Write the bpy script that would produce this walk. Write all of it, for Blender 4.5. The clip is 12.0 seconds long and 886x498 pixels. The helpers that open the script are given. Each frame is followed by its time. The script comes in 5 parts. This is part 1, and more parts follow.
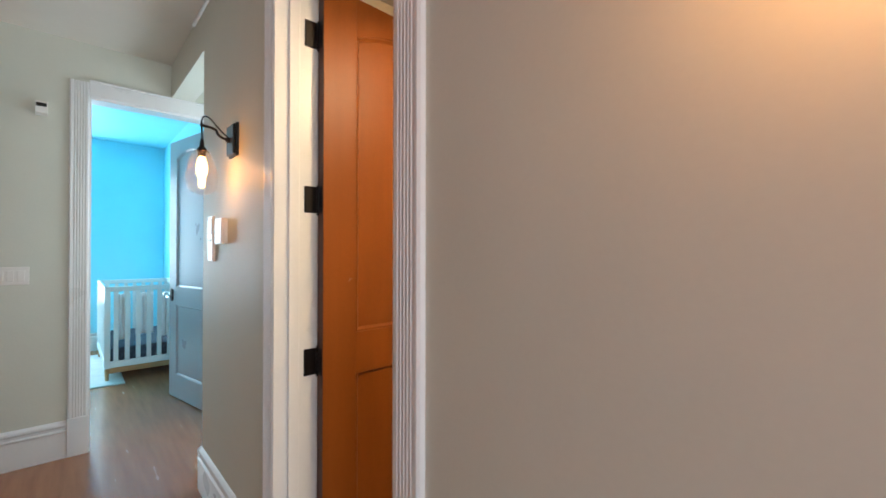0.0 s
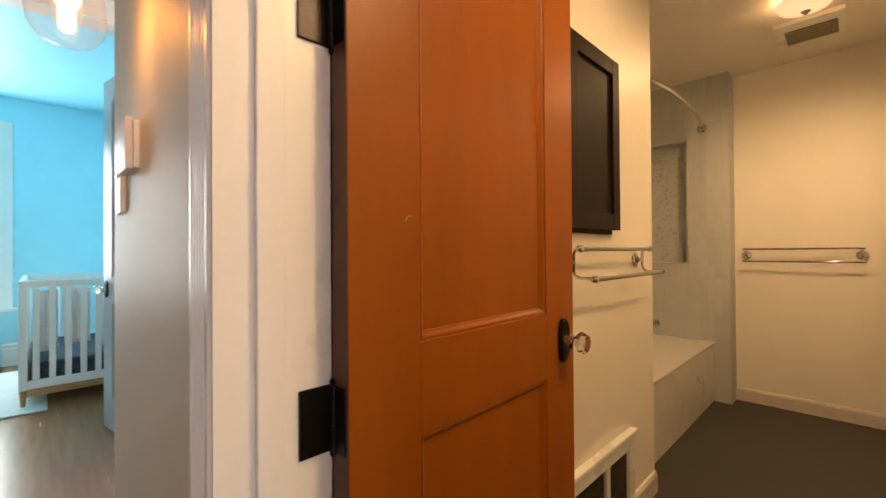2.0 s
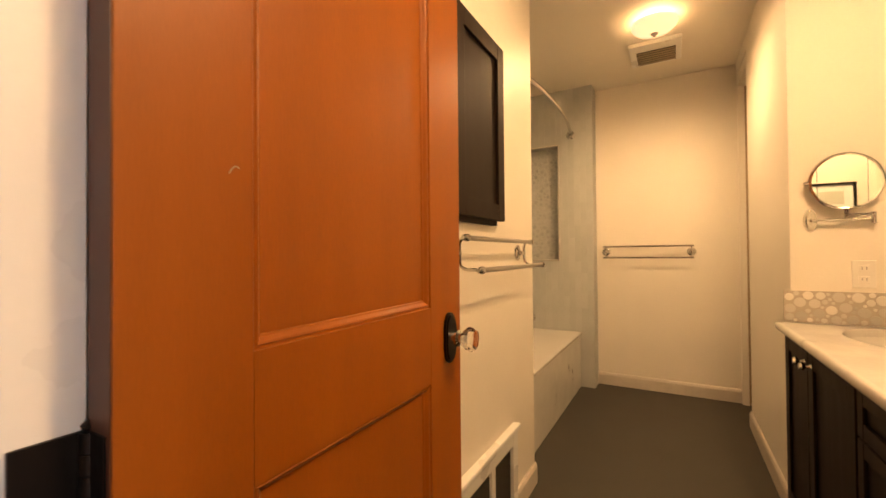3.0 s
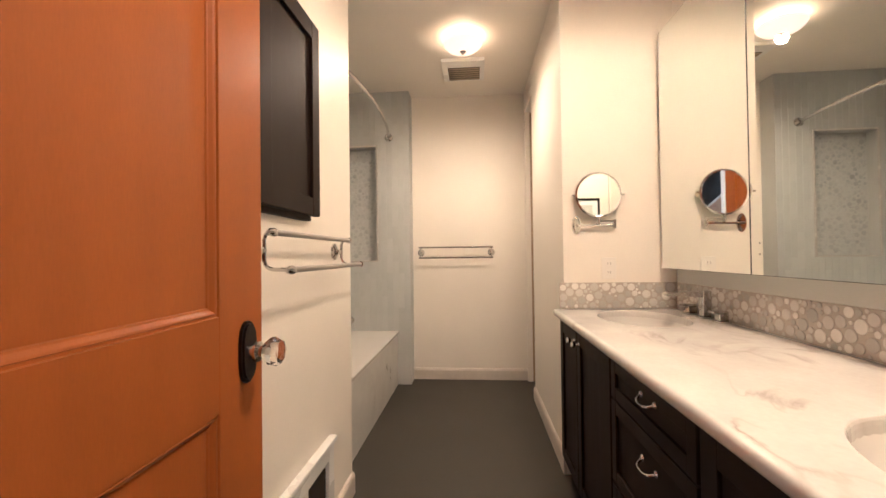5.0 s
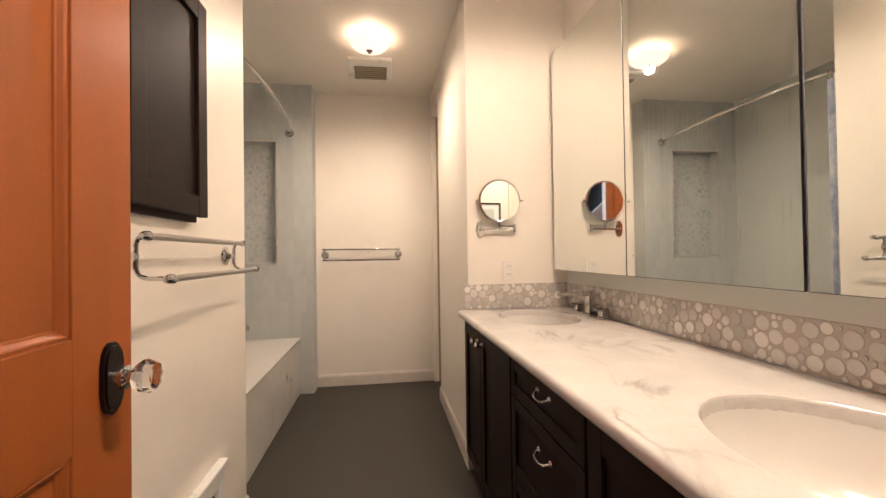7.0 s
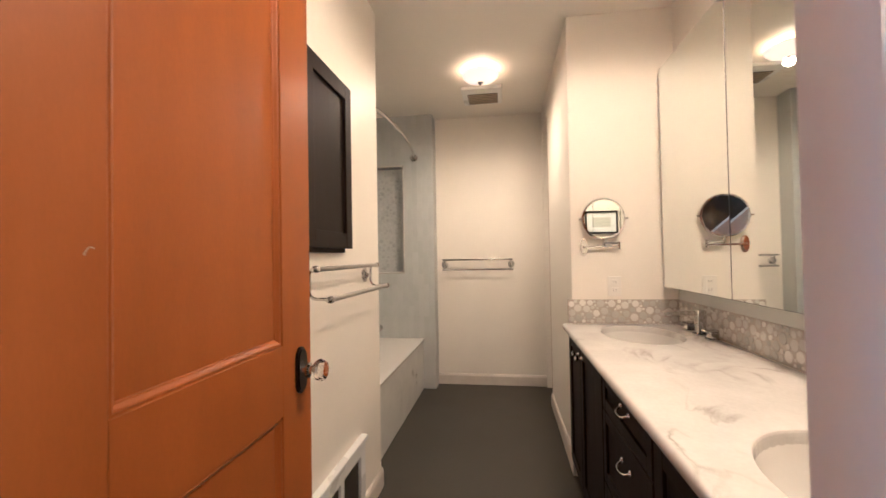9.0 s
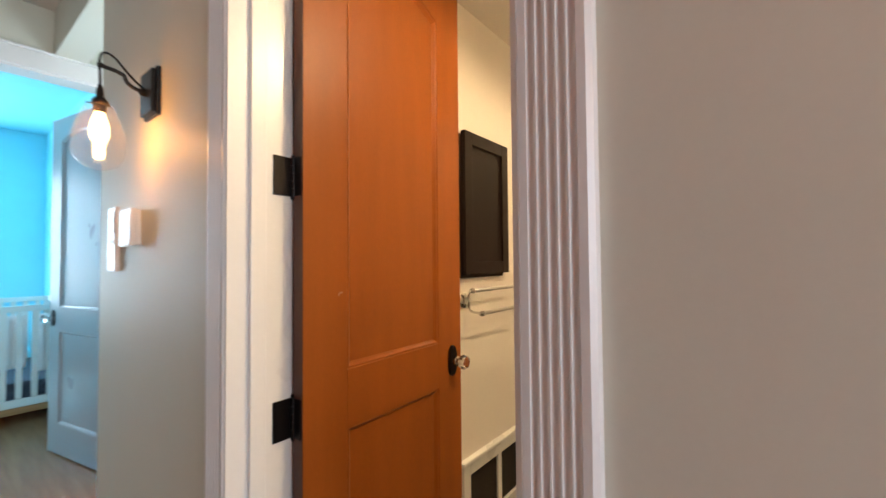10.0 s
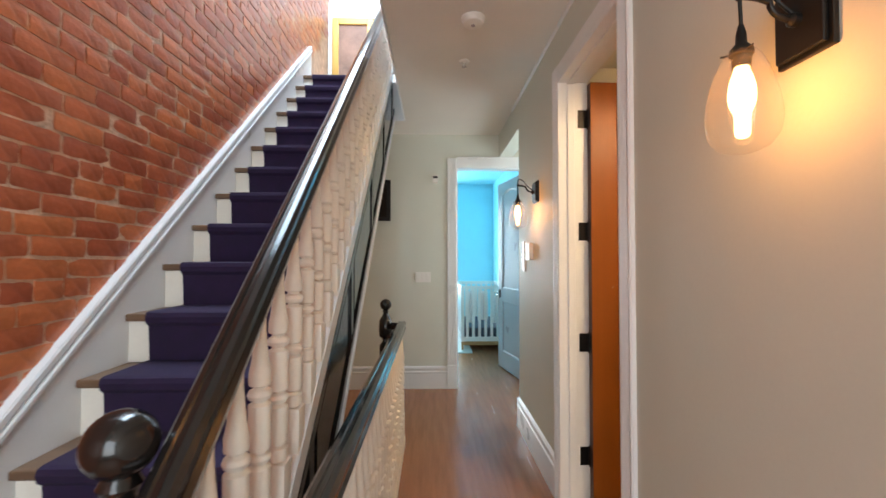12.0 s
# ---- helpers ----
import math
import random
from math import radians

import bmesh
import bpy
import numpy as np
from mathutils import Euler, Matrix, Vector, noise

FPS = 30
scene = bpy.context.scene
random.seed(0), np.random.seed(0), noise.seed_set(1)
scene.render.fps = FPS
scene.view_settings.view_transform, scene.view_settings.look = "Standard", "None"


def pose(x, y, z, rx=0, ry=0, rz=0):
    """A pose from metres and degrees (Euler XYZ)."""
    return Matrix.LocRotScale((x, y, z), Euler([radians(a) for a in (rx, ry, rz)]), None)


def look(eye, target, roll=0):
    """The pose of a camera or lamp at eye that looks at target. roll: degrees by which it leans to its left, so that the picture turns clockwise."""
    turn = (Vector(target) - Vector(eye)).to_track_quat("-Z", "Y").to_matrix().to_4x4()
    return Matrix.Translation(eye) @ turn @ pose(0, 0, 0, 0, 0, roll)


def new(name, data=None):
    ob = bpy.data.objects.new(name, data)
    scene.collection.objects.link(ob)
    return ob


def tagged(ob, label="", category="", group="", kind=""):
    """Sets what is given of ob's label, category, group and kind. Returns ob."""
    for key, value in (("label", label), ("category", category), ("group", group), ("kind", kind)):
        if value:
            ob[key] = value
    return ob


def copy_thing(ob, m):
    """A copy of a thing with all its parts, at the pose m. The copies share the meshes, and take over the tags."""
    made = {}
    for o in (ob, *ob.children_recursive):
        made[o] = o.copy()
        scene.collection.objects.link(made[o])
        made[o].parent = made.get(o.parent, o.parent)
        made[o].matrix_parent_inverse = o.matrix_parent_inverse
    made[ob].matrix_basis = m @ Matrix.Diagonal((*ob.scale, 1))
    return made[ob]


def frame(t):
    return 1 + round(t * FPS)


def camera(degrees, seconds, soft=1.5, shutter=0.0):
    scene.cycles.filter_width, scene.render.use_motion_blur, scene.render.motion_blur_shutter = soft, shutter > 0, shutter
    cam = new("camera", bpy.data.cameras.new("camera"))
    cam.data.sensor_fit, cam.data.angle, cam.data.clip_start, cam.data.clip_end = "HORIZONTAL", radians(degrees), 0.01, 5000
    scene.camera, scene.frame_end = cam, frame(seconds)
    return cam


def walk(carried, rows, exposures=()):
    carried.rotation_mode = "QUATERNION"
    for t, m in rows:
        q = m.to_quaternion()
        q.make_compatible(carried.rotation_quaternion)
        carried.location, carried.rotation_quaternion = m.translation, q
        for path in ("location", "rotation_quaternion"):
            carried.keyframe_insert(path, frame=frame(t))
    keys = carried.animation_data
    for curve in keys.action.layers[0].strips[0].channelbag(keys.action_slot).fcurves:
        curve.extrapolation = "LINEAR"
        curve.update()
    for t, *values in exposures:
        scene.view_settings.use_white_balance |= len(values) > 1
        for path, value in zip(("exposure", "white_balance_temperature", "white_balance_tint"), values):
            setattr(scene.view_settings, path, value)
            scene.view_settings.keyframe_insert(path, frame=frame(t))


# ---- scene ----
cam = camera(94.7, 12.0, shutter=0.2)
PATH = [
    (0, (0.09, 0.221, 1.351), (1.442, 1.695, 1.363), 0.1),
    (0.5, (0.17, 0.534, 1.361), (1.363, 2.14, 1.363), 0.1),
    (1, (0.257, 0.833, 1.335), (1.415, 2.464, 1.337), 0.0),
    (1.5, (0.377, 1.032, 1.259), (1.621, 2.598, 1.27), -0.2),
    (2, (0.483, 1.15, 1.179), (1.887, 2.575, 1.195), -0.4),
    (2.5, (0.558, 1.197, 1.151), (2.139, 2.421, 1.173), -0.5),
    (3, (0.636, 1.242, 1.138), (2.375, 2.228, 1.162), -0.5),
    (5, (0.727, 1.266, 1.123), (2.72, 1.424, 1.15), -0.7),
    (5.5, (0.732, 1.265, 1.124), (2.732, 1.253, 1.15), -0.8),
    (6, (0.729, 1.263, 1.134), (2.722, 1.096, 1.159), -0.8),
    (6.5, (0.74, 1.265, 1.136), (2.717, 0.967, 1.16), -0.8),
    (8.5, (0.638, 1.263, 1.153), (2.636, 1.183, 1.185), -1.3),
    (9, (0.502, 1.186, 1.223), (2.48, 1.483, 1.259), -1.0),
    (9.5, (0.356, 1.012, 1.288), (2.205, 1.774, 1.324), -0.5),
    (10, (0.202, 0.757, 1.328), (1.782, 1.983, 1.384), -0.5),
    (10.5, (0.039, 0.439, 1.378), (1.235, 2.041, 1.43), -0.5),
    (11, (-0.057, 0.068, 1.384), (0.716, 1.912, 1.438), -0.3),
    (11.5, (-0.068, -0.274, 1.382), (0.314, 1.688, 1.433), -0.1),
    (12, (-0.076, -0.558, 1.398), (-0.023, 1.44, 1.444), -0.0),
]
WHITE = [(0.0, -0.14, 5750, 6), (0.5, -0.06, 6250, 7), (1.0, -0.06, 6700, 9), (1.5, -0.12, 6600, 12), (2.0, -0.25, 7200, 15), (2.5, -0.2, 8000, 18), (3.0, 0.2, 7500, 18), (3.4, 0.15, 6500, 17), (4.8, 0.42, 4900, 17), (6.0, 0.40, 4800, 17), (7.0, 0.32, 4750, 16), (8.9, 0.26, 4700, 16),
         (9.5, 0.32, 4800, 13), (10.0, 0.02, 5800, 8), (10.5, 0.03, 6350, 8), (11.0, 0.15, 6550, 9), (11.5, -0.08, 6350, 9), (12.0, -0.13, 6350, 9)]
walk(cam, [(t, look(eye, target, roll)) for t, eye, target, roll in PATH], WHITE)

# ---- light ----
world = bpy.data.worlds.new("sky")
scene.world = world
world.use_nodes = True
wn = world.node_tree.nodes
sky = wn.new("ShaderNodeTexSky")
sky.sky_type, sky.sun_disc = "NISHITA", False
sky.sun_elevation, sky.sun_rotation = radians(40), radians(200)
wn["Background"].inputs[1].default_value = 0.12
world.node_tree.links.new(sky.outputs[0], wn["Background"].inputs[0])
sun = new("sun", bpy.data.lights.new("sun", "SUN"))
sun.data.energy, sun.data.angle, sun.data.color = 3.0, radians(0.5), (1, 0.95, 0.88)
sun.matrix_world = look((0, 0, 0), (0.25, -0.75, -0.66))


def lamp(name, kind, at, power, colour, size=0.05, aim=None):
    ob = new(name, bpy.data.lights.new(name, kind))
    ob.data.energy, ob.data.color = power, colour
    if kind == "AREA":
        ob.data.shape, ob.data.size, ob.data.size_y = "RECTANGLE", size[0], size[1]
        ob.matrix_world = look(at, aim)
    else:
        ob.data.shadow_soft_size = size
        ob.location = at
    if kind == "SPOT":
        ob.data.spot_size, ob.data.spot_blend = radians(180), 0.22
    return ob


WARM = (1.0, 0.35, 0.055)
BATH = (1.0, 0.66, 0.33)
DAY = (0.90, 0.96, 1.0)
lamp("sconce_light", "POINT", (0.52, 0.205, 1.715), 1.95, WARM, 0.018)
lamp("sconce_light_far", "POINT", (0.52, 2.262, 1.715), 2.2, WARM, 0.018)
lamp("bath_light", "SPOT", (3.402, 1.330, 2.43), 64.0, BATH, 0.03).data.spot_blend = 0.9
lamp("bath_light_up", "POINT", (3.402, 1.330, 2.485), 2.6, BATH, 0.02)
# Assumed second lamp, out of view; brightens vanity, door and left wall.
lamp("assumed_bath_light", "SPOT", (1.42, 0.66, 2.43), 104.0, BATH, 0.12)
lamp("window_light", "AREA", (-0.3, -2.58, 1.6), 60.0, DAY, (1.4, 2.0), (-0.3, 0, 1.4))
lamp("skylight_light", "AREA", (-0.8, 2.15, 5.57), 240.0, (0.68, 0.85, 1.0), (0.9, 2.8), (-0.8, 2.15, 0))
lamp("alcove_window_light", "AREA", (1.58, 3.38, 1.5), 26.0, DAY, (0.7, 1.5), (0, 3.38, 1.4))
lamp("bedroom_window_light", "AREA", (-0.245, 7.49, 1.56), 80.0, (0.80, 0.96, 1.0), (0.8, 1.8), (-0.245, 0, 1.4))


# ---- materials ----
def base_mat(name, rough=0.5, metal=0.0):
    m = bpy.data.materials.new(name)
    m.use_nodes = True
    p = m.node_tree.nodes["Principled BSDF"]
    p.inputs["Roughness"].default_value, p.inputs["Metallic"].default_value = rough, metal
    return m, m.node_tree, p


def surface(name, col, rough=0.5, metal=0.0, var=0.06, scale=3.0, bump=0.03, grain=90.0, stretch=(1, 1, 1), col2=None, coat=0.0):
    """Painted or plain material: two scales of tone, uneven gloss, fine relief."""
    m, nt, p = base_mat(name, rough, metal)
    n, l = nt.nodes, nt.links
    tc, mp = n.new("ShaderNodeTexCoord"), n.new("ShaderNodeMapping")
    mp.inputs["Scale"].default_value = stretch
    l.new(tc.outputs["Object"], mp.inputs[0])
    big, fine = n.new("ShaderNodeTexNoise"), n.new("ShaderNodeTexNoise")
    big.inputs["Scale"].default_value, big.inputs["Detail"].default_value = scale, 6
    fine.inputs["Scale"].default_value, fine.inputs["Detail"].default_value = grain, 3
    for t in (big, fine):
        l.new(mp.outputs[0], t.inputs["Vector"])
    ramp = n.new("ShaderNodeValToRGB")
    a = [c * (1 - var) for c in col]
    b = list(col2) if col2 else [min(1, c * (1 + var)) for c in col]
    ramp.color_ramp.elements[0].position, ramp.color_ramp.elements[1].position = 0.3, 0.7
    ramp.color_ramp.elements[0].color, ramp.color_ramp.elements[1].color = (*a, 1), (*b, 1)
    mix = n.new("ShaderNodeMath")
    mix.operation = "MULTIPLY_ADD"
    mix.inputs[1].default_value = 0.3
    l.new(fine.outputs["Fac"], mix.inputs[0])
    sub = n.new("ShaderNodeMath")
    sub.operation = "MULTIPLY"
    sub.inputs[1].default_value = 0.7
    l.new(big.outputs["Fac"], sub.inputs[0])
    l.new(sub.outputs[0], mix.inputs[2])
    l.new(mix.outputs[0], ramp.inputs[0])
    l.new(ramp.outputs[0], p.inputs["Base Color"])
    rr = n.new("ShaderNodeMapRange")
    rr.inputs["To Min"].default_value, rr.inputs["To Max"].default_value = max(0, rough - 0.08), min(1, rough + 0.08)
    l.new(big.outputs["Fac"], rr.inputs["Value"])
    l.new(rr.outputs[0], p.inputs["Roughness"])
    if bump:
        bp = n.new("ShaderNodeBump")
        bp.inputs["Strength"].default_value, bp.inputs["Distance"].default_value = bump, 0.01
        l.new(fine.outputs["Fac"], bp.inputs["Height"])
        l.new(bp.outputs[0], p.inputs["Normal"])
    p.inputs["Coat Weight"].default_value = coat
    return m


def glow(name, col, strength):
    m, nt, p = base_mat(name)
    p.inputs["Emission Color"].default_value = (*col, 1)
    p.inputs["Emission Strength"].default_value = strength
    p.inputs["Base Color"].default_value = (*col, 1)
    return m


def glass(name, col=(1, 1, 1), rough=0.0):
    m, nt, p = base_mat(name, rough)
    p.inputs["Base Color"].default_value = (*col, 1)
    p.inputs["Transmission Weight"].default_value = 1.0
    p.inputs["IOR"].default_value = 1.45
    return m


def thin_glass(name):
    m = bpy.data.materials.new(name)
    m.use_nodes = True
    n, l = m.node_tree.nodes, m.node_tree.links
    n.remove(n["Principled BSDF"])
    tr, gl, mx, fr = n.new("ShaderNodeBsdfTransparent"), n.new("ShaderNodeBsdfGlossy"), n.new("ShaderNodeMixShader"), n.new("ShaderNodeLayerWeight")
    tr.inputs[0].default_value = (0.97, 0.97, 0.97, 1)
    gl.inputs["Roughness"].default_value = 0.02
    fr.inputs["Blend"].default_value = 0.5
    pw, sc = n.new("ShaderNodeMath"), n.new("ShaderNodeMath")
    pw.operation, sc.operation = "POWER", "MULTIPLY_ADD"
    pw.inputs[1].default_value, sc.inputs[1].default_value, sc.inputs[2].default_value = 4.0, 0.45, 0.045
    l.new(fr.outputs["Facing"], pw.inputs[0])
    l.new(pw.outputs[0], sc.inputs[0])
    l.new(sc.outputs[0], mx.inputs[0])
    l.new(tr.outputs[0], mx.inputs[1])
    l.new(gl.outputs[0], mx.inputs[2])
    l.new(mx.outputs[0], n["Material Output"].inputs["Surface"])
    return m


M_THIN = thin_glass("thin_clear_glass")


def hazy_glass(name, col, haze):
    """Old lamp glass: mostly clear, a little of the light scattered in it."""
    m = thin_glass(name)
    n, l = m.node_tree.nodes, m.node_tree.links
    out = n["Material Output"]
    src = out.inputs["Surface"].links[0].from_socket
    tl, mx = n.new("ShaderNodeBsdfTranslucent"), n.new("ShaderNodeMixShader")
    tl.inputs[0].default_value, mx.inputs[0].default_value = (*col, 1), haze
    l.new(src, mx.inputs[1])
    l.new(tl.outputs[0], mx.inputs[2])
    l.new(mx.outputs[0], out.inputs["Surface"])
    return m


M_LAMPGLASS = hazy_glass("lamp_glass", (0.95, 0.86, 0.78), 0.022)
M_HALL = surface("hall_paint", (0.648, 0.657, 0.572), 0.55, bump=0.04, var=0.03)
M_CEIL = surface("ceiling_paint", (0.78, 0.74, 0.67), 0.6, bump=0.04, var=0.03)
M_TRIM = surface("trim_paint", (0.77, 0.77, 0.76), 0.3, bump=0.02, var=0.03)
M_BATH = surface("bath_paint", (0.80, 0.755, 0.68), 0.45, bump=0.04, var=0.03)
M_BLUE = surface("blue_paint", (0.35, 0.77, 0.91), 0.5, bump=0.03, var=0.04)
M_FLOOR = surface("floor_boards_stain", (0.34, 0.145, 0.068), 0.24, bump=0.0, var=0.2, scale=2.0, grain=40, stretch=(12, 1, 1))
M_TILEFLOOR = surface("slate_tile", (0.043, 0.038, 0.030), 0.5, bump=0.03, var=0.12)
M_DOOR = surface("fir_wood", (0.27, 0.076, 0.010), 0.40, bump=0.012, var=0.13, scale=2.4, grain=70, stretch=(5, 5, 0.8))
M_ESP = surface("espresso_wood", (0.014, 0.008, 0.006), 0.55, bump=0.02, var=0.2, stretch=(8, 8, 1))
M_MARBLE = surface("white_marble", (0.60, 0.58, 0.555), 0.14, bump=0.0, var=0.09, scale=6)


def veins(mat, scale, colour, strength, stretch=(1, 1, 1)):
    """Thin wandering veins over the base colour."""
    nt = mat.node_tree
    n, l = nt.nodes, nt.links
    p = n["Principled BSDF"]
    src = p.inputs["Base Color"].links[0].from_socket
    tc, mp, warp, vein, patch = (n.new(k) for k in ("ShaderNodeTexCoord", "ShaderNodeMapping", "ShaderNodeTexNoise", "ShaderNodeTexNoise", "ShaderNodeTexNoise"))
    mp.inputs["Scale"].default_value, mp.inputs["Rotation"].default_value = stretch, (0, 0, 0.5)
    l.new(tc.outputs["Object"], mp.inputs[0])
    for t, sc, dist in ((warp, scale, 0.0), (vein, scale, 0.7), (patch, scale * 0.8, 0.4)):
        t.inputs["Scale"].default_value, t.inputs["Detail"].default_value, t.inputs["Distortion"].default_value = sc, 8, dist
        l.new(mp.outputs[0], t.inputs["Vector"])
    sub, ab, r1, r2, mul, mix = n.new("ShaderNodeMath"), n.new("ShaderNodeMath"), n.new("ShaderNodeMapRange"), n.new("ShaderNodeMapRange"), n.new("ShaderNodeMath"), n.new("ShaderNodeMix")
    sub.operation, ab.operation, mul.operation, mix.data_type = "SUBTRACT", "ABSOLUTE", "MULTIPLY", "RGBA"
    sub.inputs[1].default_value = 0.5
    l.new(vein.outputs["Fac"], sub.inputs[0])
    l.new(sub.outputs[0], ab.inputs[0])
    r1.inputs["From Max"].default_value, r1.inputs["To Min"].default_value, r1.inputs["To Max"].default_value = 0.035, 1.0, 0.0
    r2.inputs["From Min"].default_value, r2.inputs["From Max"].default_value, r2.inputs["To Max"].default_value = 0.48, 0.66, strength
    l.new(ab.outputs[0], r1.inputs["Value"])
    l.new(patch.outputs["Fac"], r2.inputs["Value"])
    l.new(r1.outputs[0], mul.inputs[0])
    l.new(r2.outputs[0], mul.inputs[1])
    l.new(mul.outputs[0], mix.inputs["Factor"])
    l.new(src, mix.inputs["A"])
    mix.inputs["B"].default_value = (*colour, 1)
    l.new(mix.outputs["Result"], p.inputs["Base Color"])


veins(M_MARBLE, 3.0, (0.33, 0.30, 0.265), 0.85, (1, 1.5, 1))
M_TILE = surface("grey_wall_tile", (0.52, 0.54, 0.52), 0.3, bump=0.0, var=0.03, stretch=(10, 10, 0.6))
M_BRICK = surface("brick_red", (0.44, 0.115, 0.042), 0.34, bump=0.32, var=0.30, scale=9, grain=45)
M_TILEBED = surface("pale_tile_bed", (0.46, 0.47, 0.46), 0.6, bump=0.05, var=0.05)
M_MORTAR = surface("red_washed_mortar", (0.55, 0.35, 0.235), 0.85, bump=0.5, var=0.35, scale=14)
M_BLACK = surface("black_metal", (0.02, 0.018, 0.016), 0.4, metal=0.6, bump=0.03)
M_DARKWOOD = surface("black_stained_wood", (0.012, 0.010, 0.009), 0.15, bump=0.02, var=0.2)
M_CHROME = surface("chrome", (0.62, 0.61, 0.59), 0.08, metal=1.0, bump=0.0, var=0.03)
M_MIRROR = base_mat("mirror_glass", 0.015, 1.0)[0]
M_MIRROR.node_tree.nodes["Principled BSDF"].inputs["Base Color"].default_value = (0.86, 0.89, 0.87, 1)
for mat, level in ((M_DOOR, 0.22), (M_DARKWOOD, 0.42), (M_ESP, 0.15)):
    mat.node_tree.nodes["Principled BSDF"].inputs["Specular IOR Level"].default_value = level
M_PURPLE = surface("purple_carpet", (0.019, 0.008, 0.039), 0.95, bump=0.4, var=0.25, scale=20, grain=300)
M_BULB = glow("bulb_filament_glow", (1.0, 0.60, 0.24), 7)
M_BOWL = glow("lamp_bowl_glow", (1.0, 0.74, 0.46), 0.9)


# ---- builders ----
def box(bm, x0, x1, y0, y1, z0, z1, bevel=0.0, seg=2):
    r = bmesh.ops.create_cube(bm, size=1, matrix=Matrix.LocRotScale(((x0 + x1) / 2, (y0 + y1) / 2, (z0 + z1) / 2), None, (abs(x1 - x0), abs(y1 - y0), abs(z1 - z0))))
    if bevel:
        vs = set(r["verts"])
        es = [e for e in bm.edges if e.verts[0] in vs and e.verts[1] in vs]
        bmesh.ops.bevel(bm, geom=es, offset=bevel, segments=seg, affect="EDGES", profile=0.6)
    return bm


def mesh_of(name, bm, mat, smooth=False):
    me = bpy.data.meshes.new(name)
    bmesh.ops.recalc_face_normals(bm, faces=bm.faces)
    if smooth:
        for f in bm.faces:
            f.smooth = True
    bm.to_mesh(me)
    bm.free()
    if smooth:
        me.set_sharp_from_angle(angle=radians(38))
    me.materials.append(mat)
    return me


def part(name, bm, mat, parent, label="", smooth=False):
    ob = new(name, mesh_of(name, bm, mat, smooth))
    ob.parent = parent
    return tagged(ob, label)


def solid(name, bm, mat, label, category, kind="", group="", smooth=False):
    return tagged(new(name, mesh_of(name, bm, mat, smooth)), label, category, group, kind)


def thing(name, at, label, category, group="", kind="", rz=0.0):
    ob = new(name)
    ob.matrix_world = pose(*at, 0, 0, rz)
    return tagged(ob, label, category, group, kind)


def boxes(*bb):
    bm = bmesh.new()
    for b in bb:
        box(bm, *b)
    return bm


def struct(name, mat, label, category, *bb):
    return solid(name, boxes(*bb), mat, label, category, "structure")


# ---- structure ----
X0, XW, XB = -1.33, 0.655, 0.80      # brick face, hall wall face, bathroom side of that wall
YF, ZC, ZB, ZN = 3.87, 2.75, 2.55, 2.87   # far hall wall; ceilings of hall, bathroom and bedroom
DY0, DY1, DZ = 0.99, 1.728, 2.40     # bathroom doorway
WELL0, WELL1, WX = -0.05, 2.76, -0.36  # stairwell in the floor
LAND = 3.136
struct("floor", M_FLOOR, "dark red-brown stained hall floor", "floor",
       (WX, XB, -2.6, YF + 0.12, -0.2, 0), (XB, 1.6, 2.7, YF + 0.12, -0.2, 0), (X0, WX, WELL1, YF + 0.12, -0.2, 0), (X0, WX, -2.6, WELL0, -0.2, 0))
struct("wall_hall", M_HALL, "warm white painted hall wall", "wall",
       (XW, XB, -2.6, DY0 - 0.012, 0, ZC), (XW, XB, DY1 + 0.012, 2.86, 0, ZC), (XW, XB, DY0 - 0.012, DY1 + 0.012, DZ + 0.012, ZC), (XW, XB, 2.86, YF, 2.50, ZC))
struct("wall_alcove", M_HALL, "warm white painted wall", "wall", (1.6, 1.7, 2.7, YF, 0, ZC), (XB, 1.7, 2.7, 2.86, 0, ZC))
BD0, BD1, BDZ = 0.197, 1.0, 2.385
struct("wall_far", M_HALL, "warm white painted end wall of the hall", "wall",
       (X0, BD0, YF, YF + 0.12, 0, ZC), (BD1, 1.7, YF, YF + 0.12, 0, ZC), (BD0, BD1, YF, YF + 0.12, BDZ, ZC), (-0.34, 1.23, YF, YF + 0.12, ZC, ZN + 0.1))
struct("ceiling", M_CEIL, "off-white plaster hall ceiling", "ceiling", (-0.34, 1.7, -2.6, YF, ZC, LAND - 0.01), (X0, -0.34, 3.42, 4.47, ZC, LAND - 0.01))
struct("wall_brick", M_MORTAR, "exposed red brick wall beside the stair", "wall", (X0 - 0.2, X0 + 0.002, -2.6, 4.33, -2.8, 5.7))
struct("wall_back", M_HALL, "plain wall closing the hall", "wall",
       (X0, -1.0, -2.75, -2.6, 0, 5.7), (0.4, XB, -2.75, -2.6, 0, 5.7), (-1.0, 0.4, -2.75, -2.6, 2.7, 5.7), (-1.0, 0.4, -2.75, -2.6, 0, 0.5))
struct("wall_upper", M_TRIM, "white wall of the upper landing", "wall", (X0 - 0.2, 1.7, 4.33, 4.47, LAND, 5.7), (1.6, 1.7, -2.6, 4.33, LAND, 5.7))
struct("ceiling_upper", M_CEIL, "white upper ceiling with a skylight opening", "ceiling", (-0.3, 1.7, -2.75, 4.7, 5.6, 5.7), (X0, -0.3, -2.75, 0.65, 5.6, 5.7), (X0, -0.3, 3.65, 4.7, 5.6, 5.7))
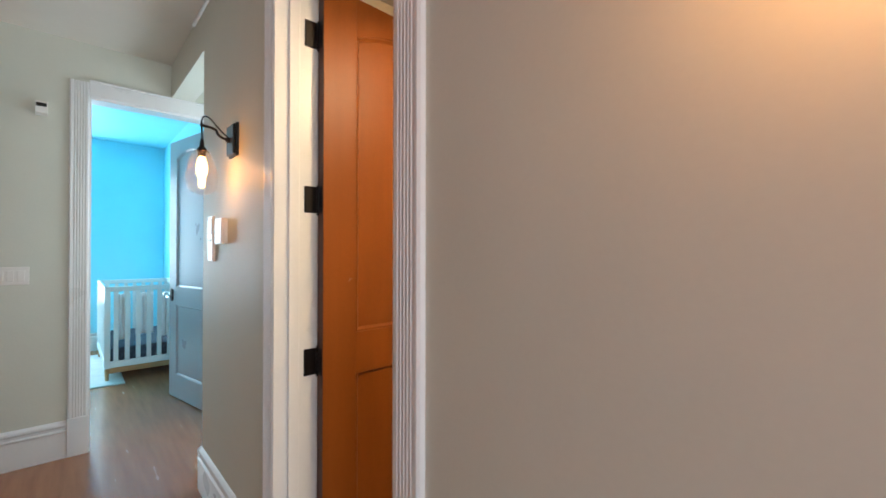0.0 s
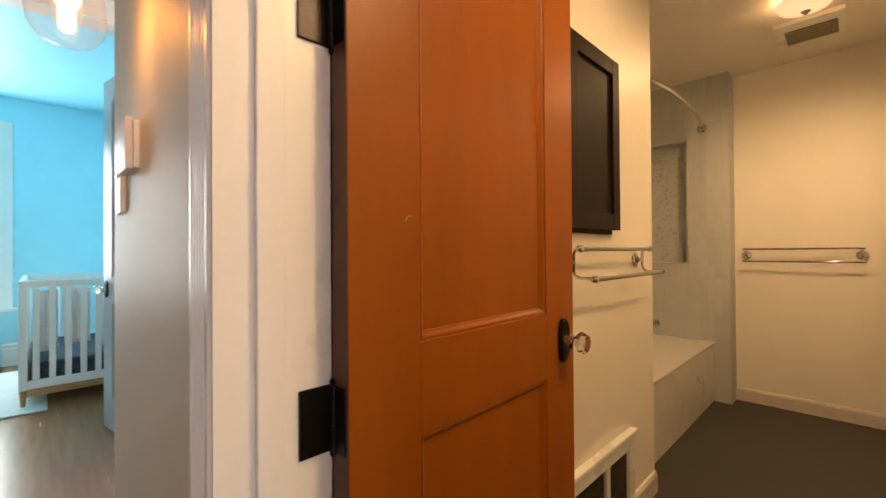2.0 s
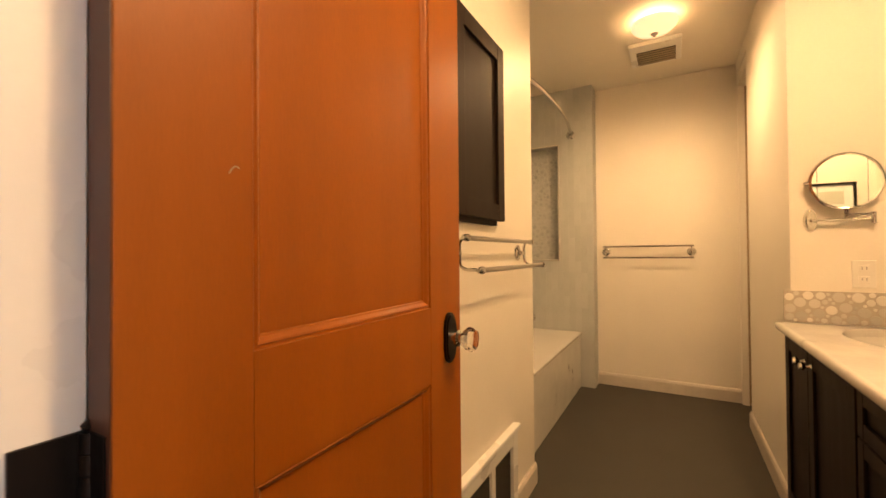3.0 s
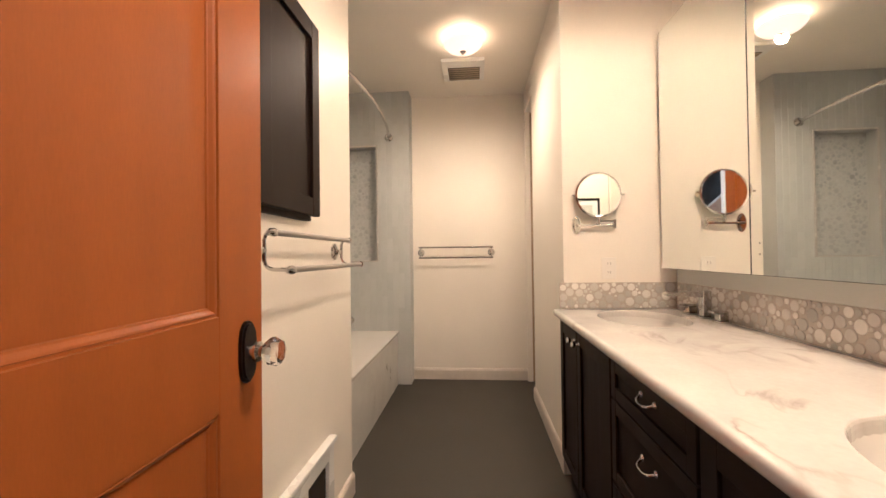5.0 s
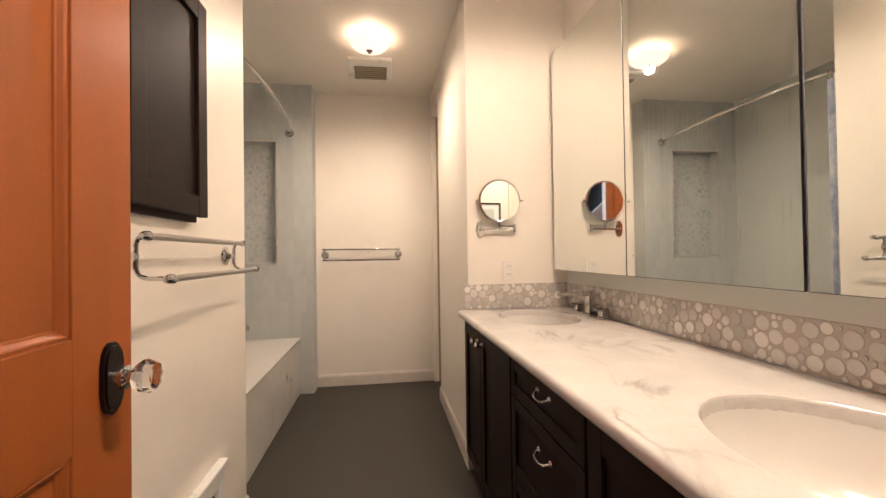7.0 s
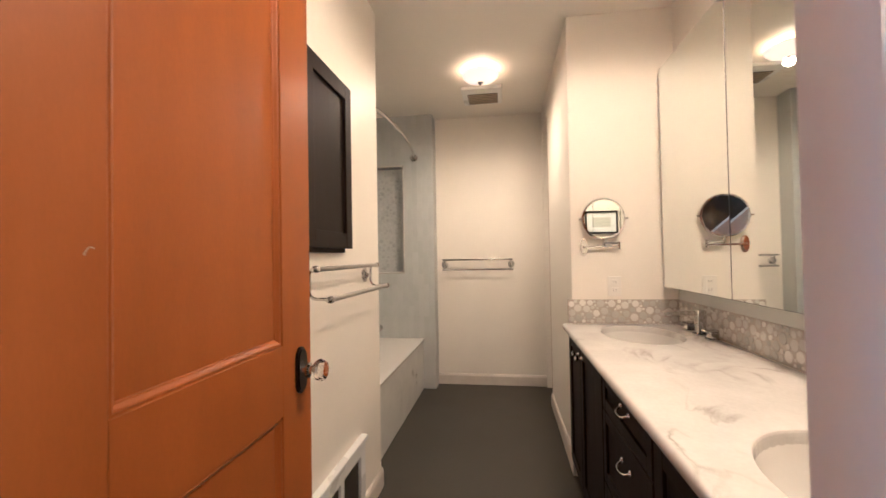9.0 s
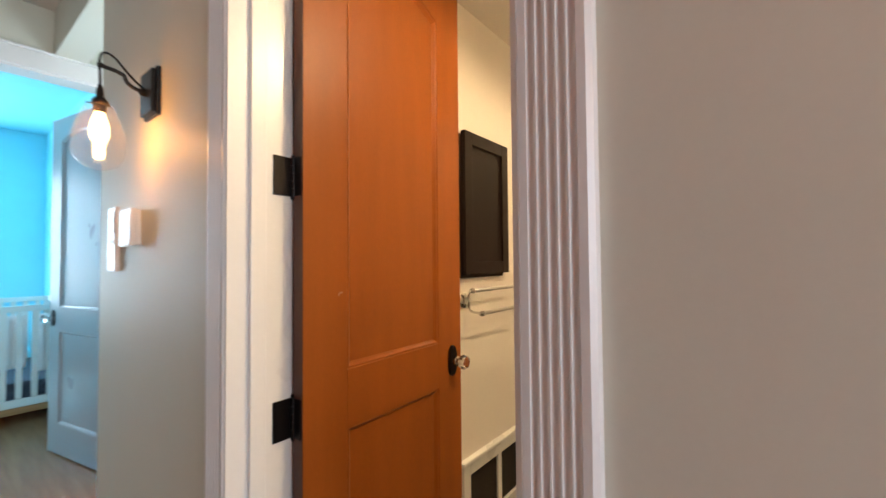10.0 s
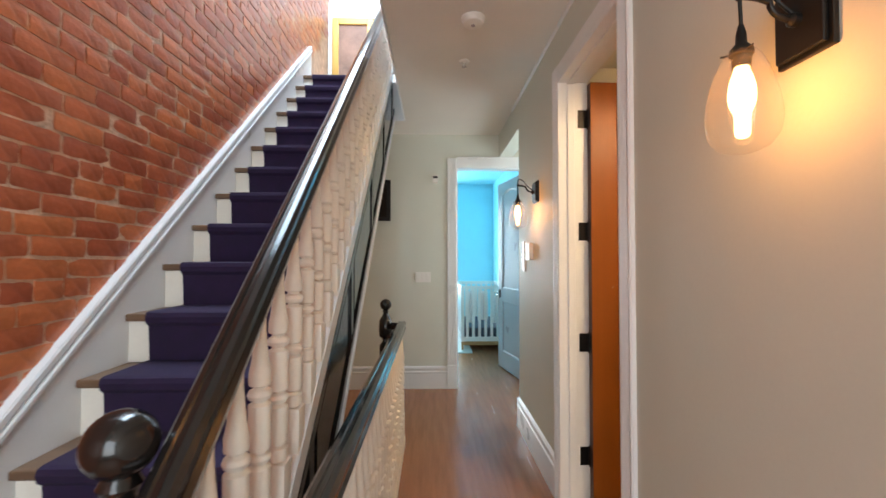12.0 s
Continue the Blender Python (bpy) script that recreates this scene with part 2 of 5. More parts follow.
struct("wall_stairwell", M_HALL, "plain wall under the hall floor", "wall", (WX, WX + 0.1, -2.6, WELL1, -2.8, -0.2), (X0, WX, WELL1, WELL1 + 0.1, -2.8, -0.2), (X0, WX, -2.7, -2.6, -2.8, -0.2), (X0, WX + 0.1, -2.6, WELL1, -2.9, -2.8))
# bathroom
LY, EX, VX, VY, RY = 1.86, 4.40, 2.845, 0.265, 0.82
struct("floor_bath", M_TILEFLOOR, "dark grey slate tile bathroom floor", "floor", (XB - 0.07, 4.6, 0.1, 2.9, -0.1, 0.004))
struct("wall_bath_left", M_BATH, "cream painted bathroom wall", "wall", (XB, 2.63, LY, LY + 0.11, 0, ZB))
struct("wall_bath_far", M_BATH, "cream painted bathroom end wall", "wall", (EX, EX + 0.1, 0.1, 2.9, 0, ZB))
struct("wall_bath_right", M_BATH, "cream painted bathroom wall", "wall", (VX, 3.92, 0.1, RY, 0, ZB), (3.92, EX, 0.1, RY, 2.448, ZB), (3.92, EX, 0.1, 0.70, 0, 2.448))
struct("wall_vanity", M_BATH, "cream painted wall behind the vanity", "wall", (XB, VX, 0.1, VY, 0, ZB))
struct("wall_bath_inner", M_BATH, "cream painted wall round the door", "wall", (XB, XB + 0.004, DY1 + 0.1, LY, 0, ZB), (XB, XB + 0.004, VY, DY0 - 0.1, 0, ZB), (XB, XB + 0.004, DY0 - 0.1, DY1 + 0.1, DZ + 0.1, ZB))
struct("ceiling_bath", M_CEIL, "off-white bathroom ceiling", "ceiling", (XB, EX + 0.1, 0.1, 2.9, ZB, ZB + 0.1))
struct("wall_tub_end", M_TILEBED, "grey tiled end wall of the tub alcove with a niche", "wall", (4.23, EX, 1.83, 2.122, 0, ZB), (4.23, EX, 2.58, 2.78, 0, ZB), (4.23, EX, 2.122, 2.58, 0, 1.08), (4.23, EX, 2.122, 2.58, 2.07, ZB), (4.32, EX, 2.122, 2.58, 1.08, 2.07))
struct("wall_tub_back", M_TILE, "grey tiled long wall of the tub alcove", "wall", (2.5, EX, 2.78, 2.88, 0, ZB))
struct("wall_tub_near", M_TILE, "grey tiled near wall of the tub alcove", "wall", (2.5, 2.63, LY + 0.11, 2.78, 0, ZB))
# bedroom
struct("wall_bedroom_window", M_BLUE, "sky-blue painted bedroom wall round the window", "wall",
       (X0, -0.6, 7.5, 7.6, 0, ZN), (0.23, 1.23, 7.5, 7.6, 0, ZN), (-0.6, 0.23, 7.5, 7.6, 0, 0.62), (-0.6, 0.23, 7.5, 7.6, 2.45, ZN))
struct("wall_bedroom_east", M_BLUE, "sky-blue painted bedroom wall beside the crib", "wall", (1.13, 1.23, 3.99, 7.5, 0, ZN))
struct("wall_bedroom_west", M_BLUE, "sky-blue painted bedroom wall", "wall", (X0 - 0.1, X0, 3.99, 7.6, 0, ZN))
struct("floor_bedroom", M_FLOOR, "dark polished wood bedroom floor", "floor", (X0, 1.23, YF + 0.12, 7.6, -0.2, 0))
struct("ceiling_bedroom", M_BLUE, "pale blue bedroom ceiling", "ceiling", (X0 - 0.1, 1.23, YF + 0.12, 7.6, ZN, ZN + 0.1))

# ---- shapes ----
def lathe(bm, profile, seg=16, m=Matrix()):
    """Turns (radius, height) pairs round the z axis."""
    rings = []
    for r, z in profile:
        if r < 1e-5:
            rings.append([bm.verts.new(m @ Vector((0, 0, z)))])
        else:
            rings.append([bm.verts.new(m @ Vector((r * math.cos(2 * math.pi * i / seg), r * math.sin(2 * math.pi * i / seg), z))) for i in range(seg)])
    for a, b in zip(rings, rings[1:]):
        for i in range(seg):
            j = (i + 1) % seg
            if len(a) == 1 and len(b) > 1:
                bm.faces.new((a[0], b[i], b[j]))
            elif len(b) == 1 and len(a) > 1:
                bm.faces.new((a[i], a[j], b[0]))
            elif len(a) > 1:
                bm.faces.new((a[i], a[j], b[j], b[i]))
    for ring in (rings[0], rings[-1]):
        if len(ring) > 1:
            bm.faces.new(ring)
    return bm


def tube(bm, pts, r, seg=10):
    """A round bar along a line of points."""
    pts = [Vector(p) for p in pts]
    rings, up = [], None
    for i, p in enumerate(pts):
        d = (pts[min(i + 1, len(pts) - 1)] - pts[max(i - 1, 0)]).normalized()
        if up is None:
            up = d.orthogonal().normalized()
        up = (up - d * up.dot(d)).normalized()
        side = d.cross(up)
        rings.append([bm.verts.new(p + r * (math.cos(2 * math.pi * k / seg) * up + math.sin(2 * math.pi * k / seg) * side)) for k in range(seg)])
    for a, b in zip(rings, rings[1:]):
        for k in range(seg):
            bm.faces.new((a[k], a[(k + 1) % seg], b[(k + 1) % seg], b[k]))
    bm.faces.new(rings[0])
    bm.faces.new(rings[-1])
    return bm


def prism(bm, outline, depth, m=Matrix()):
    """An outline in the local xy plane, pulled along local z by depth."""
    lo = [bm.verts.new(m @ Vector((x, y, 0))) for x, y in outline]
    hi = [bm.verts.new(m @ Vector((x, y, depth))) for x, y in outline]
    bm.faces.new(lo)
    bm.faces.new(hi)
    for i in range(len(lo)):
        j = (i + 1) % len(lo)
        bm.faces.new((lo[i], lo[j], hi[j], hi[i]))
    return bm


def arc(p0, p1, p2, n=10):
    """A smooth bend from p0 to p2, drawn towards p1."""
    a, b, c = Vector(p0), Vector(p1), Vector(p2)
    return [a * (1 - t) ** 2 + b * 2 * t * (1 - t) + c * t * t for t in (i / n for i in range(n + 1))]


FROM_Y = Matrix(((1, 0, 0, 0), (0, 0, 1, 0), (0, 1, 0, 0), (0, 0, 0, 1)))   # local x, y, z to world x, z, y
FROM_X = Matrix(((0, 0, 1, 0), (1, 0, 0, 0), (0, 1, 0, 0), (0, 0, 0, 1)))   # local x, y, z to world y, z, x


def fluted(width, length, depth=0.02, flutes=5):
    """Outline of a fluted board: across and outward."""
    pts = [(0, 0), (0, depth * 0.7), (0.006, depth), (0.014, depth)]
    w = (width - 0.03) / flutes
    for i in range(flutes):
        c = 0.015 + w * (i + 0.5)
        for k in range(7):
            a = math.pi * k / 6
            pts.append((c - 0.40 * w * math.cos(a), depth - 0.34 * w * math.sin(a)))
    pts += [(width - 0.014, depth), (width - 0.006, depth), (width, depth * 0.7), (width, 0)]
    return pts


# ---- more materials ----
M_KNOB = glass("cut_glass", (0.98, 0.98, 0.96))
M_PLASTIC = surface("white_plastic", (0.78, 0.75, 0.70), 0.35, bump=0.01, var=0.02)
M_CREAM = surface("cream_paint", (0.87, 0.82, 0.73), 0.4, bump=0.03, var=0.05)
M_TREAD = surface("worn_oak_tread", (0.16, 0.09, 0.05), 0.4, bump=0.03, var=0.25, stretch=(2, 14, 14))
M_STONE = surface("pale_stone_disc", (0.60, 0.58, 0.54), 0.25, bump=0.01, var=0.1, scale=12)
M_GROUT = surface("grey_grout", (0.43, 0.39, 0.34), 0.8, bump=0.1, var=0.08)
M_GOLD = surface("gilt_wood", (0.62, 0.38, 0.10), 0.35, metal=0.4, bump=0.08, var=0.2)
M_PICTURE = surface("brown_print", (0.30, 0.17, 0.12), 0.5, bump=0.0, var=0.5, scale=5)
M_DARKMESH = surface("dark_grille", (0.04, 0.033, 0.025), 0.6, bump=0.2, var=0.2, grain=200)
M_BRONZE = surface("oiled_bronze", (0.018, 0.015, 0.014), 0.35, metal=0.7, bump=0.04)
M_CRIBWOOD = surface("honey_wood", (0.42, 0.24, 0.10), 0.4, bump=0.02, var=0.2, stretch=(2, 14, 14))
M_NAVY = surface("navy_patterned_cloth", (0.02, 0.03, 0.06), 0.9, bump=0.2, var=0.5, scale=25, col2=(0.10, 0.12, 0.16))
M_SHEET = surface("pale_cotton", (0.74, 0.76, 0.78), 0.9, bump=0.1, var=0.05)
M_RUG = surface("pale_wool_rug", (0.62, 0.66, 0.66), 0.95, bump=0.4, var=0.12, scale=10, grain=300)
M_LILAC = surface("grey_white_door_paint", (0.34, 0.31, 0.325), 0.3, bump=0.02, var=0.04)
M_GRILLE = surface("tan_grille", (0.40, 0.33, 0.24), 0.5, bump=0.0)
# Grey for the painted wall shade below the mirror cabinet, and for a print.
M_STRIP = surface("pale_grey_shade_and_print", (0.52, 0.53, 0.49), 0.4, bump=0.02, var=0.04)
M_APRON = surface("grey_marble_tile", (0.56, 0.555, 0.53), 0.3, bump=0.01, var=0.16, scale=6)
M_CURTAIN = surface("blue_patterned_cloth", (0.30, 0.38, 0.62), 0.8, bump=0.05, var=0.1, scale=14, grain=40, col2=(0.85, 0.86, 0.88))
M_SKYGLOW = glow("bright_sky", (0.95, 0.98, 1.0), 2.2)
# Door wood far darker: the hinge edge's shade is put into the colour.
M_EDGE = surface("shaded_door_edge", (0.085, 0.028, 0.012), 0.45, bump=0.03, var=0.25, stretch=(8, 8, 1))
M_FINIAL = surface("brushed_nickel", (0.45, 0.43, 0.40), 0.3, metal=1.0, bump=0.0)


def vary(mat, amount, hue=0.0):
    """Lets alike pieces differ in tone."""
    nt = mat.node_tree
    n, l = nt.nodes, nt.links
    p = n["Principled BSDF"]
    src = p.inputs["Base Color"].links[0].from_socket
    info, hsv, mr, mh = n.new("ShaderNodeObjectInfo"), n.new("ShaderNodeHueSaturation"), n.new("ShaderNodeMapRange"), n.new("ShaderNodeMapRange")
    geo, add, fr = n.new("ShaderNodeNewGeometry"), n.new("ShaderNodeMath"), n.new("ShaderNodeMath")
    add.operation, fr.operation = "ADD", "FRACT"
    l.new(info.outputs["Random"], add.inputs[0])
    l.new(geo.outputs["Random Per Island"], add.inputs[1])
    l.new(add.outputs[0], fr.inputs[0])
    mr.inputs["To Min"].default_value, mr.inputs["To Max"].default_value = 1 - amount, 1 + amount
    mh.inputs["To Min"].default_value, mh.inputs["To Max"].default_value = 0.5 - hue, 0.5 + hue
    l.new(fr.outputs[0], mr.inputs["Value"])
    l.new(fr.outputs[0], mh.inputs["Value"])
    l.new(mr.outputs[0], hsv.inputs["Value"])
    l.new(mh.outputs[0], hsv.inputs["Hue"])
    l.new(src, hsv.inputs["Color"])
    l.new(hsv.outputs[0], p.inputs["Base Color"])


vary(M_BRICK, 0.22, 0.006)
for mat, weight, rough in ((M_BRICK, 0.3, 0.22), (M_DARKWOOD, 0.2, 0.06)):
    pb = mat.node_tree.nodes["Principled BSDF"]
    pb.inputs["Coat Weight"].default_value, pb.inputs["Coat Roughness"].default_value = weight, rough
M_WALLTILE = surface("grey_glazed_tile", (0.50, 0.52, 0.51), 0.25, bump=0.01, var=0.07, scale=8)
vary(M_STONE, 0.28)
vary(M_WALLTILE, 0.05)
veins(M_APRON, 3.0, (0.44, 0.44, 0.43), 0.4)


# ---- trim ----
def casing(name, label, boards, plinths=()):
    """boards: (pose, width, length) with local x across, z along, y outward."""
    ob = thing(name, (0, 0, 0), label, "door casing", kind="structure")
    for m, w, ln in boards:
        bm = bmesh.new()
        prism(bm, fluted(w, ln), ln, m)
        part("casing_board", bm, M_TRIM, ob)
    for b in plinths:
        part("plinth", boxes((*b, 0.004)), M_TRIM, ob)
    return ob


OUT_HALL = lambda y, z: Matrix(((0, -1, 0, XW), (1, 0, 0, y), (0, 0, 1, z), (0, 0, 0, 1)))
casing("trim_bath_door", "white fluted casing round the bathroom doorway",
       [(OUT_HALL(DY0 - 0.097, 0), 0.092, DZ + 0.1), (OUT_HALL(DY1 + 0.005, 0), 0.1, DZ + 0.1),
        (Matrix(((0, -1, 0, XW), (0, 0, 1, DY0 - 0.005), (1, 0, 0, DZ + 0.004), (0, 0, 0, 1))), 0.096, DY1 - DY0 + 0.01)])
jamb = thing("door_1", (0, 0, 0), "white painted jambs of the bathroom doorway", "door frame", kind="structure")
for y0, y1, s0, s1 in ((DY0 - 0.012, DY0, DY0, DY0 + 0.012), (DY1, DY1 + 0.012, DY1 - 0.012, DY1)):
    part("jamb", boxes((XW - 0.016, XB + 0.006, y0, y1, 0, DZ)), M_TRIM, jamb)
    part("stop", boxes((XW + 0.035, XW + 0.075, s0, s1, 0, DZ - 0.012, 0.003)), M_TRIM, jamb)
part("jamb_head", boxes((XW - 0.016, XB + 0.006, DY0 - 0.012, DY1 + 0.012, DZ, DZ + 0.012)), M_TRIM, jamb)
part("stop", boxes((XW + 0.035, XW + 0.075, DY0, DY1, DZ - 0.012, DZ, 0.003)), M_TRIM, jamb)
part("threshold", boxes((XW - 0.01, XB, DY0, DY1, 0.0, 0.012, 0.004)), M_MARBLE, jamb, "pale marble threshold")

OUT_FAR = lambda x, z: Matrix(((1, 0, 0, x), (0, -1, 0, YF), (0, 0, 1, z), (0, 0, 0, 1)))
casing("trim_bedroom_door", "white fluted casing round the bedroom doorway",
       [(OUT_FAR(BD0 - 0.108, 0.25), 0.1, BDZ - 0.15), (OUT_FAR(BD1 + 0.008, 0.25), 0.1, BDZ - 0.15)],
       [(BD0 - 0.112, BD0 - 0.004, YF - 0.026, YF, 0, 0.25), (BD1 + 0.004, BD1 + 0.112, YF - 0.026, YF, 0, 0.25),
        (BD0 - 0.008, BD1 + 0.008, YF - 0.018, YF, BDZ + 0.006, BDZ + 0.105), (BD0 - 0.008, BD1 + 0.008, YF - 0.024, YF, BDZ + 0.105, BDZ + 0.12)])
jb = thing("door_2", (0, 0, 0), "white painted jambs of the bedroom doorway", "door frame", kind="structure")
for x0, x1 in ((BD0 - 0.008, BD0 + 0.004), (BD1 - 0.004, BD1 + 0.008)):
    part("jamb", boxes((x0, x1, YF - 0.006, YF + 0.126, 0, BDZ)), M_TRIM, jb)
part("jamb_head", boxes((BD0, BD1, YF - 0.006, YF + 0.126, BDZ - 0.006, BDZ + 0.006)), M_TRIM, jb)

BASE = [(0, 0), (0, 0.018), (0.165, 0.018), (0.172, 0.022), (0.18, 0.022), (0.186, 0.013), (0.20, 0.013), (0.212, 0.02), (0.226, 0.018), (0.236, 0.006), (0.24, 0)]


def baseboard(name, label, runs, outline=BASE, mat=None):
    ob = thing(name, (0, 0, 0), label, "baseboard", kind="structure")
    for p, q, out in runs:
        d = Vector((q[0] - p[0], q[1] - p[1], 0))
        n = d.normalized()
        m = Matrix(((0, out[0], n.x, p[0]), (0, out[1], n.y, p[1]), (1, 0, 0, 0), (0, 0, 0, 1)))
        bm = bmesh.new()
        prism(bm, outline, d.length, m)
        part("board", bm, mat or M_TRIM, ob)
    return ob


baseboard("baseboard_hall", "tall white moulded baseboard", [
    ((XW, -2.6), (XW, DY0 - 0.099), (-1, 0)), ((XW, DY1 + 0.107), (XW, 2.878), (-1, 0)), ((XW - 0.018, 2.86), (1.6, 2.86), (0, 1)),
    ((X0, YF), (BD0 - 0.113, YF), (0, -1))])
M_BASETILE = surface("pale_stone_skirting", (0.60, 0.55, 0.49), 0.35, bump=0.01, var=0.12, scale=7)
LOW = [(0, 0), (0, 0.014), (0.085, 0.014), (0.1, 0.008), (0.105, 0)]
baseboard("baseboard_bath", "low pale stone bathroom baseboard", [
    ((EX, RY), (EX, 1.83), (-1, 0)), ((VX, RY), (3.92, RY), (0, 1)), ((2.34, LY), (2.63, LY), (0, -1)), ((XB + 0.03, LY), (1.72, LY), (0, -1))], LOW, M_BASETILE)
bead = bmesh.new()
tube(bead, [(XW - 0.004, -2.5, ZC - 0.012), (XW - 0.004, 3.1, ZC - 0.012)], 0.012, 8)
solid("trim_ceiling_bead", bead, M_TRIM, "thin white bead along the ceiling edge", "trim", "structure", smooth=True)
fascia = thing("trim_stairwell", (0, 0, 0), "white fascia round the stair opening in the ceiling", "trim", kind="structure")
part("fascia_board", boxes((-0.352, -0.342, -2.6, 3.41, ZC - 0.012, LAND + 0.02, 0.004)), M_TRIM, fascia)
part("fascia_end", boxes((X0, -0.354, 3.398, 3.408, ZC - 0.012, LAND - 0.02, 0.004)), M_TRIM, fascia)


# ---- doors ----
def sticking(loop, face, t):
    """Moulded slope from the frame's face down to the sunk panel, mitred round a closed loop."""
    bm = bmesh.new()
    n, rings = len(loop), []
    for inset, deep in ((0.0, 0.0006), (0.0012, 0.0034), (0.0045, 0.0034), (0.006, 0.0022), (0.009, 0.0036), (0.014, 0.0085), (0.0165, 0.0095), (0.018, 0.0118)):
        ring = []
        for i in range(n):
            p, q, r = (Vector((*loop[k % n], 0)) for k in (i - 1, i, i + 1))
            e, g = (q - p).normalized(), (r - q).normalized()
            ne, ng = Vector((e.y, -e.x, 0)), Vector((g.y, -g.x, 0))
            m = (ne + ng).normalized()
            v = q + m * (inset / max(0.3, m.dot(ne)))
            ring.append(bm.verts.new((v.x, deep if not face else t - deep, v.y)))
        rings.append(ring)
    for u, v in zip(rings, rings[1:]):
        for i in range(n):
            bm.faces.new((u[i], u[(i + 1) % n], v[(i + 1) % n], v[i]))
    return bm


def door_leaf(name, at, rz, w, h, t, wood, plate_mat, label, knob_side=1):
    """Two panels, the upper one arched; hinged at local x 0, leaf along x, faces at y 0 and t."""
    ob = thing(name, at, label, "door", rz=rz)
    st, z0, z1, z2 = 0.145, 0.22, 0.86, 1.022
    zt = h - 0.16
    a, b = st, w - st
    part("stile", boxes((0, a, 0, t, 0.012, h, 0.002)), wood, ob)
    part("stile", boxes((b, w, 0, t, 0.012, h, 0.002)), wood, ob)
    part("bottom_rail", boxes((a, b, 0.0, t, 0.012, z0)), wood, ob)
    part("lock_rail", boxes((a, b, 0.0, t, z1, z2)), wood, ob)
    # On the wooden door, a thin strip carries the edge's painted shade.
    part("hinge_edge", boxes((-0.0012, -0.0002, 0.001, t - 0.001, 0.014, h - 0.002)), M_EDGE if wood is M_DOOR else wood, ob, "door edge darkened for its shade" if wood is M_DOOR else "")
    n, rise = 16, 0.055
    top = [(a + (b - a) * i / n, zt + rise * math.sin(math.pi * i / n)) for i in range(n + 1)]
    bm = bmesh.new()
    prism(bm, [(a, h)] + top + [(b, h)], t, FROM_Y)
    part("top_rail", bm, wood, ob)
    bm = bmesh.new()
    prism(bm, [(a, z2), *reversed([(b, z2)]), *reversed(top)], t - 0.024, Matrix.Translation((0, 0.012, 0)) @ FROM_Y)
    part("panel", bm, wood, ob)
    part("panel", boxes((a, b, 0.012, t - 0.012, z0, z1)), wood, ob)
    for face in (0, 1):
        for loop in ([(a, z2), (a, zt)] + top[1:-1] + [(b, zt), (b, z2)], [(a, z0), (a, z1), (b, z1), (b, z0)]):
            part("panel_moulding", sticking(loop, face, t), wood, ob)
    for s, y in ((-1, 0.0), (1, t)):
        bm = bmesh.new()
        out = []
        for k in range(16):
            ang = math.pi * k / 8 + math.pi / 16
            out.append((0.026 * math.cos(ang), 0.058 * math.copysign(abs(math.sin(ang)) ** 0.6, math.sin(ang))))
        prism(bm, out, 0.006 * s, Matrix.Translation((w - 0.062, y, 0.945)) @ FROM_Y)
        prism(bm, [(x * 0.86, z * 0.9) for x, z in out], 0.010 * s, Matrix.Translation((w - 0.062, y, 0.945)) @ FROM_Y)
        pl = part("knob_plate", bm, plate_mat, ob, "black oval knob plate")
        bm = bmesh.new()
        turn = Matrix.Translation((w - 0.062, y, 0.945)) @ (pose(0, 0, 0, 90) if s < 0 else pose(0, 0, 0, -90))
        lathe(bm, [(0.013, 0.009), (0.012, 0.018), (0.019, 0.021), (0.019, 0.026), (0.011, 0.029), (0.011, 0.036)], 16, turn)
        part("shank", bm, M_CHROME, pl, "nickel knob shank", smooth=True)
        bm = bmesh.new()
        lathe(bm, [(0.010, 0.034), (0.018, 0.038), (0.027, 0.050), (0.028, 0.058), (0.022, 0.068), (0.012, 0.070), (0, 0.070)], 8, turn)
        part("glass_knob", bm, M_KNOB, pl, "octagonal cut-glass knob")
    return ob


bath_door = door_leaf("bathroom_door", (XB + 0.008, 1.681, 0.0), 1.6, 0.72, 2.385, 0.042, M_DOOR, M_BRONZE, "open honey-red wooden door with an arched upper panel")
bm = bmesh.new()
tube(bm, arc((0.113, -0.0002, 1.232), (0.119, -0.0002, 1.246), (0.126, -0.0002, 1.240), 5), 0.0008, 5)
part("chip", bm, M_GRILLE, bath_door, "pale chip in the stain")
BACK = pose(XB + 0.008, 1.681, 0.0, 0, 0, 1.6).inverted()
for z in (2.19, 1.55, 0.925, 0.295):
    bm = boxes((0.752, XB + 0.004, DY1 - 0.0045, DY1, z - 0.051, z + 0.051, 0.001), (XB + 0.0045, XB + 0.0075, 1.688, DY1 - 0.006, z - 0.051, z + 0.051))
    bm.transform(BACK)
    hg = part("hinge", bm, M_BRONZE, bath_door, "black butt hinge")
    bm = bmesh.new()
    at = Matrix.Translation((XB + 0.006, DY1 - 0.006, 0))
    for k in range(5):
        lathe(bm, [(0.0075, z - 0.051 + k * 0.0204), (0.0075, z - 0.0316 + k * 0.0204)], 12, at)
    lathe(bm, [(0.004, z - 0.06), (0.0065, z - 0.056), (0.004, z - 0.051)], 10, at)
    lathe(bm, [(0.004, z + 0.051), (0.0065, z + 0.056), (0.0, z + 0.062)], 10, at)
    bm.transform(BACK)
    part("knuckle", bm, M_BRONZE, hg, smooth=True)
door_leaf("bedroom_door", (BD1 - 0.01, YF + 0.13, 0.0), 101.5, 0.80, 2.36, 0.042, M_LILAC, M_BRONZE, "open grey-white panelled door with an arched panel")


